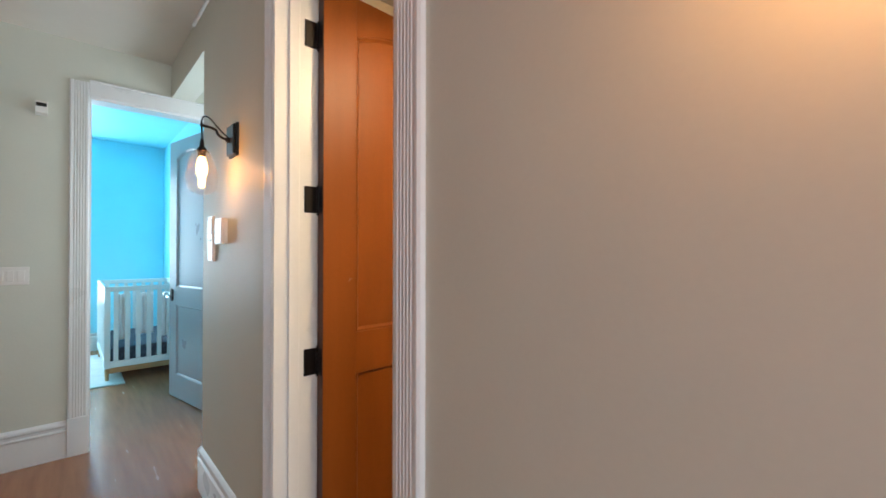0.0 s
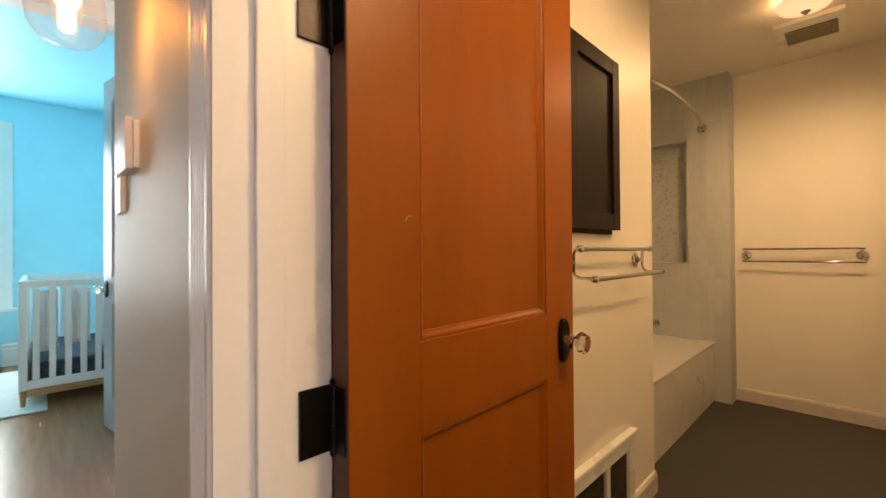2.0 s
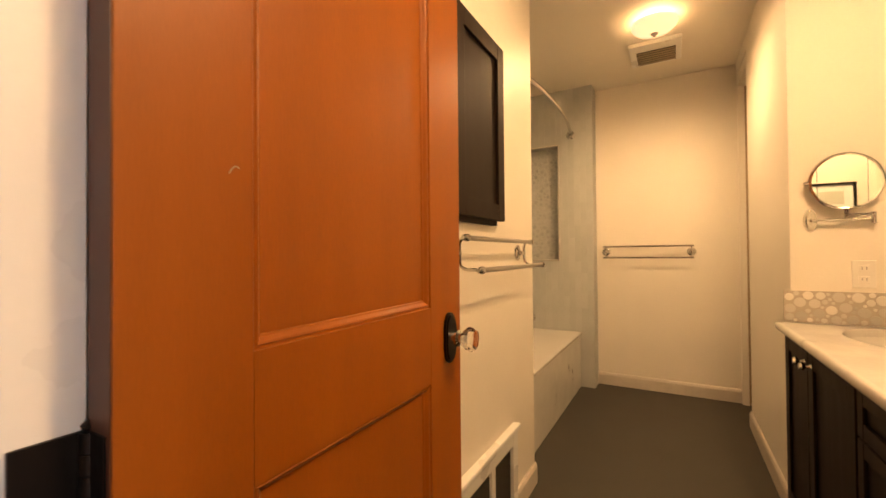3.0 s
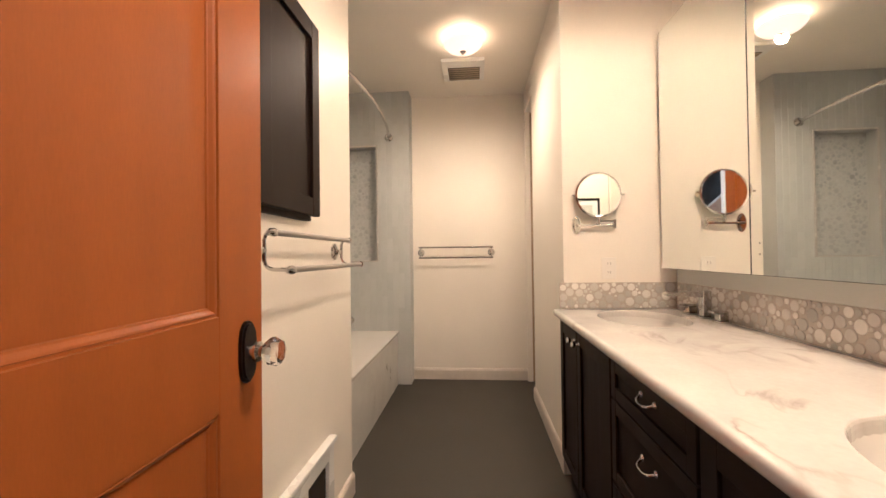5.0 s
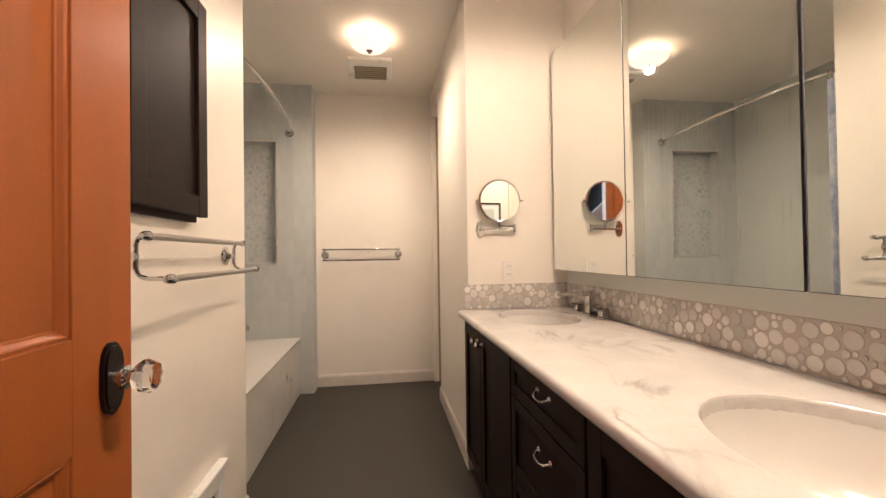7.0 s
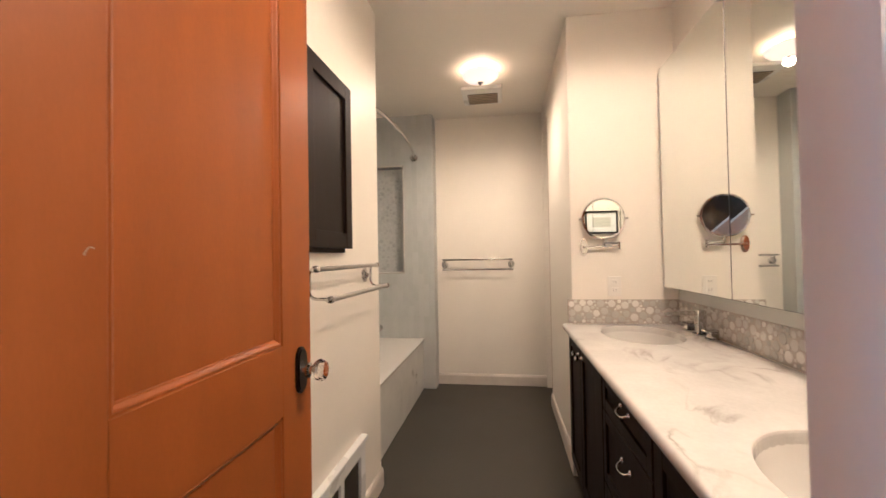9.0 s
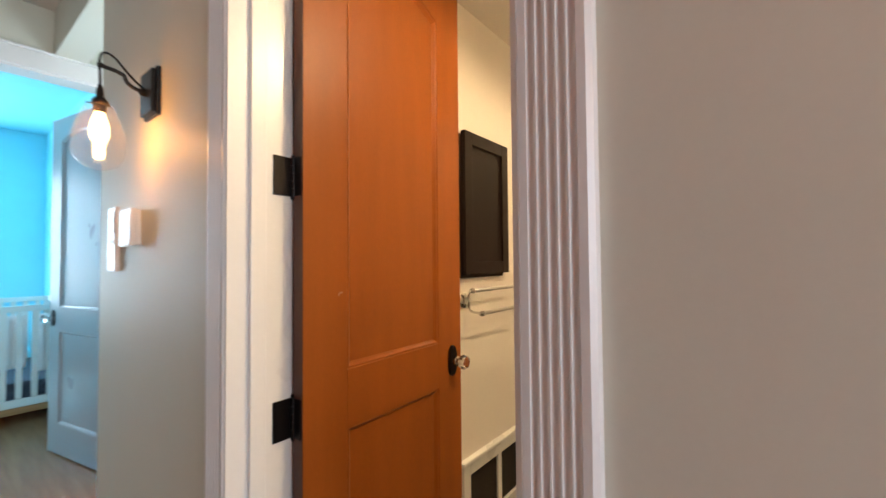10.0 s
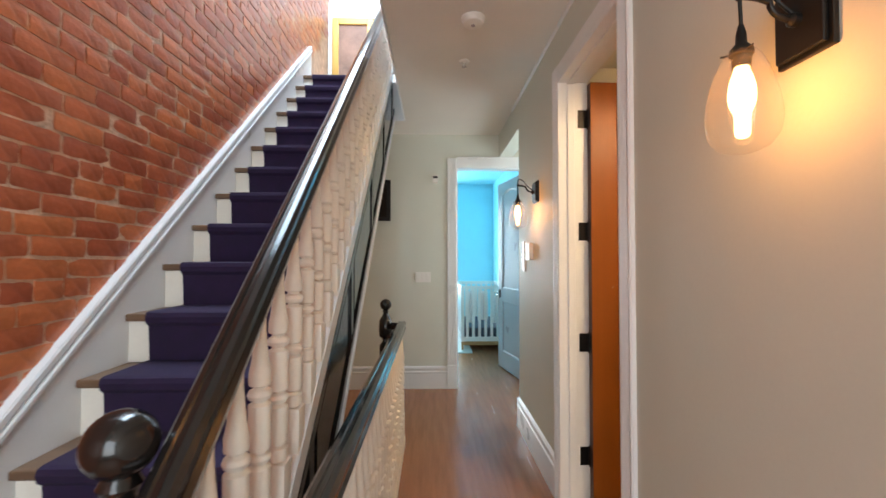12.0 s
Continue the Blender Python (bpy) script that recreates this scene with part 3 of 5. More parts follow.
# ---- sconces ----
def sconce(y):
    ob = thing("wall_sconce", (XW, y, 1.86), "lit black sconce with a clear pear-shaped glass shade", "wall lamp", "hall sconces")
    part("back_plate", boxes((-0.012, 0, -0.06, 0.06, -0.075, 0.075, 0.003), (-0.024, -0.012, -0.052, 0.052, -0.067, 0.067, 0.004)), M_BLACK, ob)
    bm = bmesh.new()
    tube(bm, arc((-0.02, 0, 0.0), (-0.075, 0, 0.0), (-0.078, 0, 0.035), 8) + [(-0.10, 0, 0.042), (-0.138, 0, 0.046)], 0.006, 10)
    lathe(bm, [(0.0, -0.004), (0.013, 0.0), (0.013, 0.012), (0.006, 0.018)], 12, Matrix.Translation((-0.024, 0, 0.0)) @ pose(0, 0, 0, 0, -90))
    lathe(bm, [(0.0, -0.010), (0.008, -0.006), (0.008, 0.006), (0.0, 0.010)], 10, Matrix.Translation((-0.135, 0, 0.046)))
    part("arm", bm, M_BLACK, ob, smooth=True)
    bm = bmesh.new()
    tube(bm, arc((-0.03, 0, 0.012), (-0.06, 0, 0.03), (-0.095, 0, 0.075), 8)[:-1] + arc((-0.095, 0, 0.075), (-0.137, 0, 0.11), (-0.137, 0, 0.05), 10) + [(-0.135, 0, 0.0), (-0.135, 0, -0.03)], 0.0035, 8)
    part("cord", bm, M_BLACK, ob, "black fabric cord", smooth=True)
    bm = bmesh.new()
    at = Matrix.Translation((-0.135, 0, 0))
    lathe(bm, [(0.005, -0.012), (0.009, -0.03), (0.010, -0.048), (0.020, -0.060), (0.021, -0.070), (0.016, -0.073), (0.016, -0.094), (0.0, -0.094)], 16, at)
    for k in range(3):
        a = 2.1 * k + 0.4
        tube(bm, [(-0.135 + 0.02 * math.cos(a), 0.02 * math.sin(a), -0.066), (-0.135 + 0.034 * math.cos(a), 0.034 * math.sin(a), -0.066)], 0.002, 6)
    part("socket", bm, M_BLACK, ob, smooth=True)
    prof = [(0.027, -0.068), (0.037, -0.086), (0.050, -0.12), (0.060, -0.160), (0.0635, -0.196), (0.058, -0.228), (0.043, -0.249), (0.020, -0.259), (0, -0.260)]
    bm = bmesh.new()
    lathe(bm, [(0.026, -0.066)] + prof, 28, at)
    bm.faces.remove(max(bm.faces, key=lambda f: len(f.verts)))
    sh = part("shade", bm, M_LAMPGLASS, ob, "clear blown-glass shade", smooth=True)
    sh.visible_shadow = False
    bm = bmesh.new()
    lathe(bm, [(0.012, -0.094), (0.0145, -0.104), (0.018, -0.114), (0.0212, -0.126), (0.0232, -0.140), (0.0232, -0.154), (0.0212, -0.168), (0.0170, -0.178), (0.0140, -0.184), (0.0134, -0.196), (0.0134, -0.218), (0.0118, -0.227), (0.007, -0.231), (0.0, -0.232)], 28, at)
    bu = part("bulb", bm, M_BULB, ob, "glowing warm filament bulb", smooth=True)
    bu.visible_shadow = False
    return ob


sconce(0.205)
sconce(2.262)

# ---- small things of the hall ----
ip = thing("intercom_panel", (0, 0, 0), "slim white intercom panel on the hall wall", "intercom")
part("body", boxes((XW - 0.014, XW, 2.60, 2.70, 1.298, 1.535, 0.004)), M_PLASTIC, ip)
part("screen", boxes((XW - 0.0165, XW - 0.0135, 2.615, 2.685, 1.44, 1.52)), M_LILAC, ip, "small grey display")
part("button_bar", boxes((XW - 0.018, XW - 0.0135, 2.63, 2.67, 1.40, 1.415, 0.001)), M_LILAC, ip)
dc = thing("door_chime", (0, 0, 0), "white plastic chime box on the hall wall", "chime box")
part("body", boxes((XW - 0.014, XW, 2.374, 2.496, 1.389, 1.506, 0.003)), M_PLASTIC, dc)
part("cover", boxes((XW - 0.030, XW - 0.0145, 2.37, 2.50, 1.385, 1.51, 0.004)), M_PLASTIC, dc)
sw = thing("light_switch", (0, 0, 0), "white three-gang rocker switch plate", "switch")
part("plate", boxes((-0.256, -0.092, YF - 0.006, YF, 1.139, 1.25, 0.002)), M_PLASTIC, sw)
for k in range(3):
    part("rocker", boxes((-0.236 + k * 0.046, -0.204 + k * 0.046, YF - 0.012, YF - 0.005, 1.162, 1.227, 0.002)), M_PLASTIC, sw)
ms = thing("motion_sensor", (0, 0, 0), "small white motion sensor with a dark lens", "sensor")
bm = bmesh.new()
prism(bm, [(0, 2.215), (0.035, 2.225), (0.045, 2.26), (0.035, 2.30), (0, 2.305)], 0.056, Matrix(((0, 0, 1, -0.07), (-1, 0, 0, YF), (0, 1, 0, 0), (0, 0, 0, 1))))
part("body", bm, M_PLASTIC, ms)
part("lens", boxes((-0.067, -0.017, YF - 0.049, YF - 0.040, 2.262, 2.285, 0.003)), M_BLACK, ms, "black lens strip")
pf = thing("picture_frame", (0, 0, 0), "black framed dark picture on the hall end wall", "picture")
part("frame", boxes((-0.90, -0.524, YF - 0.03, YF - 0.02, 1.80, 2.243), (-0.90, -0.86, YF - 0.04, YF - 0.03, 1.80, 2.243), (-0.564, -0.524, YF - 0.04, YF - 0.03, 1.80, 2.243), (-0.86, -0.564, YF - 0.04, YF - 0.03, 1.80, 1.84), (-0.86, -0.564, YF - 0.04, YF - 0.03, 2.203, 2.243)), M_BLACK, pf)
part("print", boxes((-0.858, -0.566, YF - 0.034, YF - 0.031, 1.842, 2.201)), M_ESP, pf, "dark brown print")
part("backing", boxes((-0.89, -0.534, YF - 0.02, YF, 1.81, 2.233)), M_BLACK, pf)
sd = thing("smoke_detector", (0.153, 1.703, ZC), "round white smoke detector on the ceiling", "smoke detector")
bm = bmesh.new()
lathe(bm, [(0.066, 0), (0.066, -0.012), (0.060, -0.018), (0.056, -0.034), (0.040, -0.042), (0, -0.042)], 28)
part("body", bm, M_PLASTIC, sd, smooth=True)
bm = bmesh.new()
lathe(bm, [(0.012, -0.041), (0.011, -0.046), (0, -0.047)], 12)
part("test_button", bm, M_LILAC, sd, smooth=True)
sp = thing("sprinkler", (0.143, 2.21, ZC), "small ceiling sprinkler head with a white rose", "sprinkler")
bm = bmesh.new()
lathe(bm, [(0.036, 0), (0.034, -0.006), (0.016, -0.012), (0, -0.012)], 24)
part("rose", bm, M_PLASTIC, sp, smooth=True)
bm = bmesh.new()
lathe(bm, [(0.010, -0.012), (0.008, -0.024), (0.005, -0.034), (0.016, -0.036), (0.016, -0.039), (0, -0.039)], 14)
part("head", bm, M_FINIAL, sp, "dull metal sprinkler head", smooth=True)

# ---- staircase ----
RISE, RUN, Y1 = 0.196, 0.220, 0.005     # first nosing at Y1
SX0, SX1 = -1.30, -0.46
SLOPE = RISE / RUN


def nose(y):
    return RISE + SLOPE * (y - Y1)


stair = thing("staircase", (-0.9, 0, 0), "steep stair with a purple carpet runner", "staircase", kind="structure")
STAIR = Matrix.Translation((0.9, 0, 0))


def spart(name, bm, mat, label="", smooth=False, parent=None):
    bm.transform(STAIR)
    return part(name, bm, mat, parent or stair, label, smooth)


for i in range(1, 17):
    y, z = Y1 + RUN * (i - 1), RISE * i
    deep = RUN + 0.045 if i < 16 else 0.25
    spart("tread", boxes((SX0, SX1, y, y + deep - 0.02, z - 0.03, z, 0.008)), M_TREAD)
    spart("riser", boxes((SX0, SX1, y + 0.025, y + 0.04, z - RISE, z - 0.03)), M_CREAM)
    bm = bmesh.new()
    ou = [(y + 0.022, z - RISE + 0.006), (y + 0.014, z - 0.05), (y - 0.004, z - 0.034), (y - 0.008, z - 0.012), (y - 0.002, z + 0.005), (y + 0.015, z + 0.009), (y + RUN + 0.02, z + 0.009), (y + RUN + 0.02, z + 0.001), (y + 0.016, z + 0.001), (y - 0.0008, z - 0.002), (y - 0.001, z - 0.031), (y + 0.0245, z - 0.031), (y + 0.0245, z - RISE + 0.006)]
    prism(bm, ou, 0.62, Matrix.Translation((-1.215, 0, 0)) @ FROM_X)
    spart("carpet", bm, M_PURPLE, "purple wool carpet runner" if i == 1 else "")


def sloped(x0, x1, lo, hi, y0, y1, bev=0.0):
    bm = bmesh.new()
    prism(bm, [(y0, nose(y0) + lo), (y1, nose(y1) + lo), (y1, nose(y1) + hi), (y0, nose(y0) + hi)], x1 - x0, Matrix.Translation((x0, 0, 0)) @ FROM_X)
    if bev:
        bmesh.ops.bevel(bm, geom=bm.edges[:], offset=bev, segments=2, affect="EDGES")
    return bm


YT = Y1 + RUN * 15 + 0.06
spart("wall_skirt", sloped(X0, SX0, -0.27, 0.112, -0.3, YT + 0.2), M_TRIM)
spart("skirt_cap", sloped(X0, SX0 + 0.012, 0.112, 0.142, -0.3, YT + 0.2, 0.005), M_TRIM)
spart("skirt_cap", sloped(X0, SX0 + 0.008, 0.146, 0.184, -0.3, YT + 0.2, 0.004), M_TRIM)
spart("string_cap", sloped(-0.50, -0.438, 0.055, 0.150, 0.02, YT, 0.004), M_TRIM)
spart("outer_string", sloped(-0.48, -0.452, -0.40, 0.055, 0.0, YT), M_DARKWOOD, "glossy black-stained string board")
spart("string_moulding", sloped(-0.452, -0.438, 0.0, 0.051, 0.0, YT, 0.004), M_DARKWOOD)
spart("string_moulding", sloped(-0.452, -0.438, -0.395, -0.335, 0.0, YT, 0.005), M_DARKWOOD)
for k in range(6):
    y = 0.06 + k * 0.62
    spart("string_stile", sloped(-0.452, -0.440, -0.336, 0.001, y, y + 0.05, 0.003), M_DARKWOOD)
    if k < 5:
        spart("string_panel", sloped(-0.452, -0.446, -0.295, -0.040, y + 0.10, y + 0.57, 0.003), M_DARKWOOD)
spart("string_edge", sloped(-0.485, -0.43, -0.422, -0.40, 0.0, YT), M_TRIM)
spart("soffit", sloped(X0, -0.486, -0.43, -0.41, 0.55, YT + 0.1), M_TRIM)

# handrail and balusters
HX = -0.468
bm = bmesh.new()
rail = [(-0.036, -0.045), (-0.030, -0.062), (0.030, -0.062), (0.036, -0.045), (0.026, -0.036), (0.034, -0.022), (0.034, -0.008), (0.024, 0.0), (0.010, 0.003), (0.006, -0.001), (-0.006, -0.001), (-0.010, 0.003), (-0.024, 0.0), (-0.034, -0.008), (-0.034, -0.022), (-0.026, -0.036)]
lo, hi = [], []
for x, z in rail:
    for y, ring in ((0.0, lo), (YT + 0.05, hi)):
        ring.append(bm.verts.new((HX + 0.004 + x * 0.80, y, nose(y) + 0.850 + z * 1.4)))
bm.faces.new(lo)
bm.faces.new(hi)
for i in range(len(rail)):
    j = (i + 1) % len(rail)
    bm.faces.new((lo[i], lo[j], hi[j], hi[i]))
spart("handrail", bm, M_DARKWOOD, "glossy black-stained handrail")


def baluster_mesh(block, height):
    """Square foot block, turned shaft with rings, tapered neck."""
    bm = bmesh.new()
    box(bm, -0.027, 0.027, -0.027, 0.027, 0, block, 0.003)
    h = height - block
    p = [(0.017, 0), (0.0250, 0.005), (0.0255, 0.034), (0.0155, 0.039), (0.0155, 0.042), (0.0250, 0.047), (0.0258, 0.134), (0.0155, 0.140), (0.0155, 0.143), (0.0240, 0.147), (0.0272, 0.155), (0.0240, 0.163), (0.0155, 0.167), (0.0155, 0.170), (0.0250, 0.175),
         (0.0258, 0.270), (0.0155, 0.276), (0.0155, 0.279), (0.0245, 0.283), (0.0282, 0.292), (0.0245, 0.301), (0.0155, 0.306), (0.0155, 0.309), (0.0245, 0.314), (0.0250, 0.338), (0.0190, 0.366), (0.0130, 0.43), (0.0115, 0.50)]
    lathe(bm, [(r * 0.98, block + z * h / 0.5) for r, z in p], 14)
    return mesh_of("baluster", bm, M_CREAM, True)


BAL = baluster_mesh(0.13, 0.647)
BAL.polygons.foreach_set("use_smooth", [len(q.vertices) == 4 for q in BAL.polygons])
for i in range(31):
    y = 0.06 + i * RUN / 2
    ob = new("baluster", BAL)
    ob.parent = stair
    ob.matrix_basis = STAIR @ Matrix.Translation((HX, y, nose(y) + 0.118))
bm = bmesh.new()
lathe(bm, [(0.056, -0.226), (0.056, 0.22), (0.046, 0.24), (0.040, 0.28), (0.046, 0.50), (0.052, 0.54), (0.052, 0.74), (0.040, 0.76), (0.028, 0.79), (0.022, 0.825), (0.030, 0.84), (0.022, 0.856)], 20, Matrix.Translation((-0.535, 0.064, 0.226)))
spart("newel_post", bm, M_DARKWOOD, "turned black newel post", True)
bm = bmesh.new()
lathe(bm, [(0.020, 1.042)] + [(0.050 * math.sin(math.pi * k / 14), 1.092 - 0.050 * math.cos(math.pi * k / 14)) for k in range(2, 14)] + [(0, 1.142)], 24, Matrix.Translation((-0.535, 0.064, 0.032)))
spart("newel_ball", bm, M_DARKWOOD, "glossy black ball finial", True)

# guard rail round the stairwell
GX, GY0, GY1 = -0.307, 0.0, 2.55
guard = thing("stair_guard", (GX, 1.2, 0), "guard of cream turned balusters under a black rail", "balustrade", kind="structure")
GM = Matrix.Translation((-GX, -1.2, 0))


def gpart(name, bm, mat, label="", smooth=False):
    bm.transform(GM)
    return part(name, bm, mat, guard, label, smooth)


gpart("base_board", boxes((GX - 0.03, GX + 0.03, GY0, GY1, 0, 0.07, 0.004), (GX - 0.024, GX + 0.024, GY0, GY1, 0.071, 0.09, 0.006)), M_CREAM)
bm = bmesh.new()
prism(bm, [(x * 0.95, 0.918 + z) for x, z in rail], GY1 - GY0 + 0.02, Matrix(((1, 0, 0, GX), (0, 0, 1, GY0), (0, 1, 0, 0), (0, 0, 0, 1))))
gpart("rail", bm, M_DARKWOOD, "glossy black-stained rail")
GB = baluster_mesh(0.16, 0.775)
GB.polygons.foreach_set("use_smooth", [len(q.vertices) == 4 for q in GB.polygons])
for i in range(26):
    ob = new("baluster", GB)
    ob.parent = guard
    ob.matrix_basis = GM @ Matrix.Translation((GX, GY0 + 0.04 + i * 0.0985, 0.088))
bm = bmesh.new()
lathe(bm, [(0.05, -0.2), (0.05, 0.3), (0.035, 0.33), (0.03, 0.6), (0.046, 0.63), (0.046, 0.74), (0.024, 0.765), (0.022, 0.785), (0.048, 0.81), (0.052, 0.86), (0.048, 0.93), (0.030, 0.955), (0.018, 0.985), (0.026, 0.995), (0.018, 1.01)], 18, Matrix.Translation((-0.43, 2.57, 0)))
lathe(bm, [(0.016, 1.0)] + [(0.044 * math.sin(math.pi * k / 12), 1.045 - 0.044 * math.cos(math.pi * k / 12)) for k in range(2, 12)] + [(0, 1.089)], 20, Matrix.Translation((-0.43, 2.57, 0)))
gpart("newel_post", bm, M_DARKWOOD, "turned black newel with a ball top", True)
bm = bmesh.new()
tube(bm, [(GX, GY1 - 0.03, 0.885), (-0.36, GY1, 0.885), (-0.41, 2.57, 0.885)], 0.028, 10)
gpart("rail_return", bm, M_DARKWOOD, smooth=True)

gf = thing("gilt_frame", (0, 0, 0), "gilt framed picture on the upper landing wall", "picture frame")
GFX0, GFX1, GFZ0, GFZ1, GFY = -1.275, -0.78, 3.40, 4.28, 4.33
part("frame", boxes((GFX0, GFX0 + 0.08, GFY - 0.04, GFY, GFZ0, GFZ1, 0.008), (GFX1 - 0.08, GFX1, GFY - 0.04, GFY, GFZ0, GFZ1, 0.008), (GFX0 + 0.08, GFX1 - 0.08, GFY - 0.038, GFY, GFZ0, GFZ0 + 0.08, 0.008), (GFX0 + 0.08, GFX1 - 0.08, GFY - 0.038, GFY, GFZ1 - 0.08, GFZ1, 0.008)), M_GOLD, gf)
part("print", boxes((GFX0 + 0.08, GFX1 - 0.08, GFY - 0.02, GFY - 0.01, GFZ0 + 0.08, GFZ1 - 0.08)), M_PICTURE, gf, "soft brown print")

# ---- bathroom: vanity ----
CF, CB, CZ = 0.875, VY, 0.84      # counter front, back, top
FY = 0.822                        # cabinet fronts
CX0 = XB + 0.006


def shaker(x0, x1, z0, z1, parent, name, knob=None, pull=None):
    fr = part(name, boxes((x0, x1, FY, FY + 0.012, z0, z1)), M_ESP, parent)
    w = 0.055 if z1 - z0 > 0.3 else 0.038
    bm = boxes((x0, x0 + w, FY + 0.0125, FY + 0.022, z0, z1, 0.002), (x1 - w, x1, FY + 0.0125, FY + 0.022, z0, z1, 0.002),
               (x0 + w, x1 - w, FY + 0.0125, FY + 0.0215, z0, z0 + w, 0.002), (x0 + w, x1 - w, FY + 0.0125, FY + 0.0215, z1 - w, z1, 0.002))
    part("frame", bm, M_ESP, fr)
    if knob:
        bm = bmesh.new()
        lathe(bm, [(0.010, 0), (0.006, 0.005), (0.005, 0.014), (0.013, 0.020), (0.015, 0.026), (0.010, 0.032), (0, 0.033)], 16, Matrix.Translation((knob[0], FY + 0.022, knob[1])) @ pose(0, 0, 0, -90))
        part("knob", bm, M_CHROME, fr, "round nickel knob", smooth=True)
    if pull:
        x, z = pull
        bm = bmesh.new()
        tube(bm, arc((x - 0.040, FY + 0.021, z + 0.004), (x - 0.036, FY + 0.044, z - 0.008), (x, FY + 0.043, z - 0.007), 8) + arc((x, FY + 0.043, z - 0.007), (x + 0.036, FY + 0.044, z - 0.008), (x + 0.040, FY + 0.021, z + 0.004), 8)[1:], 0.0036, 8)
        for sx in (-0.040, 0.040):
            lathe(bm, [(0.009, 0), (0.007, 0.004), (0, 0.006)], 10, Matrix.Translation((x + sx, FY + 0.0215, z + 0.004)) @ pose(0, 0, 0, -90))
        part("pull", bm, M_CHROME, fr, "arched nickel pull", smooth=True)
    return fr


def cabinet(x0, x1, label):
    ob = thing("vanity_cabinet", (0, 0, 0), label, "vanity cabinet", "vanity cabinets")
    part("body", boxes((x0, x0 + 0.018, VY + 0.012, FY - 0.002, 0.10, 0.798), (x1 - 0.018, x1, VY + 0.012, FY - 0.002, 0.10, 0.798), (x0 + 0.018, x1 - 0.018, VY + 0.012, FY - 0.004, 0.10, 0.118), (x0 + 0.018, x1 - 0.018, VY + 0.012, VY + 0.022, 0.118, 0.798), (x0 + 0.018, x1 - 0.018, FY - 0.02, FY - 0.002, 0.118, 0.798)), M_ESP, ob)
    part("toe_kick", boxes((x0, x1, VY + 0.012, FY - 0.075, 0.006, 0.10)), M_ESP, ob)
    return ob


c = cabinet(2.07, VX - 0.004, "dark espresso sink cabinet with nickel knobs")
shaker(2.505, VX - 0.012, 0.11, 0.79, c, "door", knob=(2.545, 0.742))
shaker(2.075, 2.499, 0.11, 0.79, c, "door", knob=(2.462, 0.742))
c = cabinet(1.555, 2.067, "dark espresso drawer cabinet with arched pulls")
for z0, z1, zp in ((0.67, 0.79, 0.752), (0.41, 0.663, 0.588), (0.11, 0.403, 0.30)):
    shaker(1.56, 2.062, z0, z1, c, "drawer", pull=(1.784, zp))
c = cabinet(CX0 + 0.01, 1.552, "dark espresso sink cabinet below the front basin")
shaker(1.19, 1.547, 0.11, 0.79, c, "door", knob=(1.24, 0.70))
shaker(CX0 + 0.012, 1.184, 0.11, 0.79, c, "door", knob=(1.13, 0.70))


def hole_patch(bm, x0, x1, y0, y1, cx, cy, a, b, z, n=56):
    """A level rectangle with an oval hole, and the rolled rim and bowl below it."""
    angs = sorted(set([2 * math.pi * i / n for i in range(n)] + [math.atan2(y - cy, x - cx) % (2 * math.pi) for x in (x0, x1) for y in (y0, y1)]))
    outer, rings = [], []
    for t in angs:
        dx, dy = math.cos(t), math.sin(t)
        k = min((x1 - cx) / dx if dx > 1e-9 else 1e9, (x0 - cx) / dx if dx < -1e-9 else 1e9, (y1 - cy) / dy if dy > 1e-9 else 1e9, (y0 - cy) / dy if dy < -1e-9 else 1e9)
        outer.append(bm.verts.new((cx + k * dx, cy + k * dy, z)))
    prof = [(1.0, 0), (0.992, -0.0015), (0.984, -0.006), (0.980, -0.014), (0.978, -0.03)]
    for s, dz in prof:
        rings.append([bm.verts.new((cx + s * a * math.cos(t), cy + s * b * math.sin(t), z + dz)) for t in angs])
    chain = [outer] + rings
    m = len(angs)
    for p, q in zip(chain, chain[1:]):
        for i in range(m):
            j = (i + 1) % m
            bm.faces.new((p[i], p[j], q[j], q[i]))


def basin(cx, cy, a, b):
    ob = thing("sink_basin", (cx, cy, CZ - 0.03), "oval white porcelain undermount basin", "sink", "vanity basins")
    bm = bmesh.new()
    n = 48
    rings = []
    for s, dz in ((1.04, 0.0), (0.985, 0.006), (0.955, -0.018), (0.88, -0.075), (0.70, -0.115), (0.42, -0.135), (0.14, -0.142)):
        rings.append([bm.verts.new((s * a * math.cos(2 * math.pi * i / n), s * b * math.sin(2 * math.pi * i / n), dz)) for i in range(n)])
    for p, q in zip(rings, rings[1:]):
        for i in range(n):
            bm.faces.new((p[i], p[(i + 1) % n], q[(i + 1) % n], q[i]))
    bm.faces.new(rings[-1])
    part("bowl", bm, M_PORCELAIN, ob, smooth=True)
    bm = bmesh.new()
    lathe(bm, [(0.024, -0.140), (0.022, -0.137), (0.012, -0.139), (0, -0.139)], 18)
    part("drain", bm, M_CHROME, ob, "chrome drain", smooth=True)
    return ob


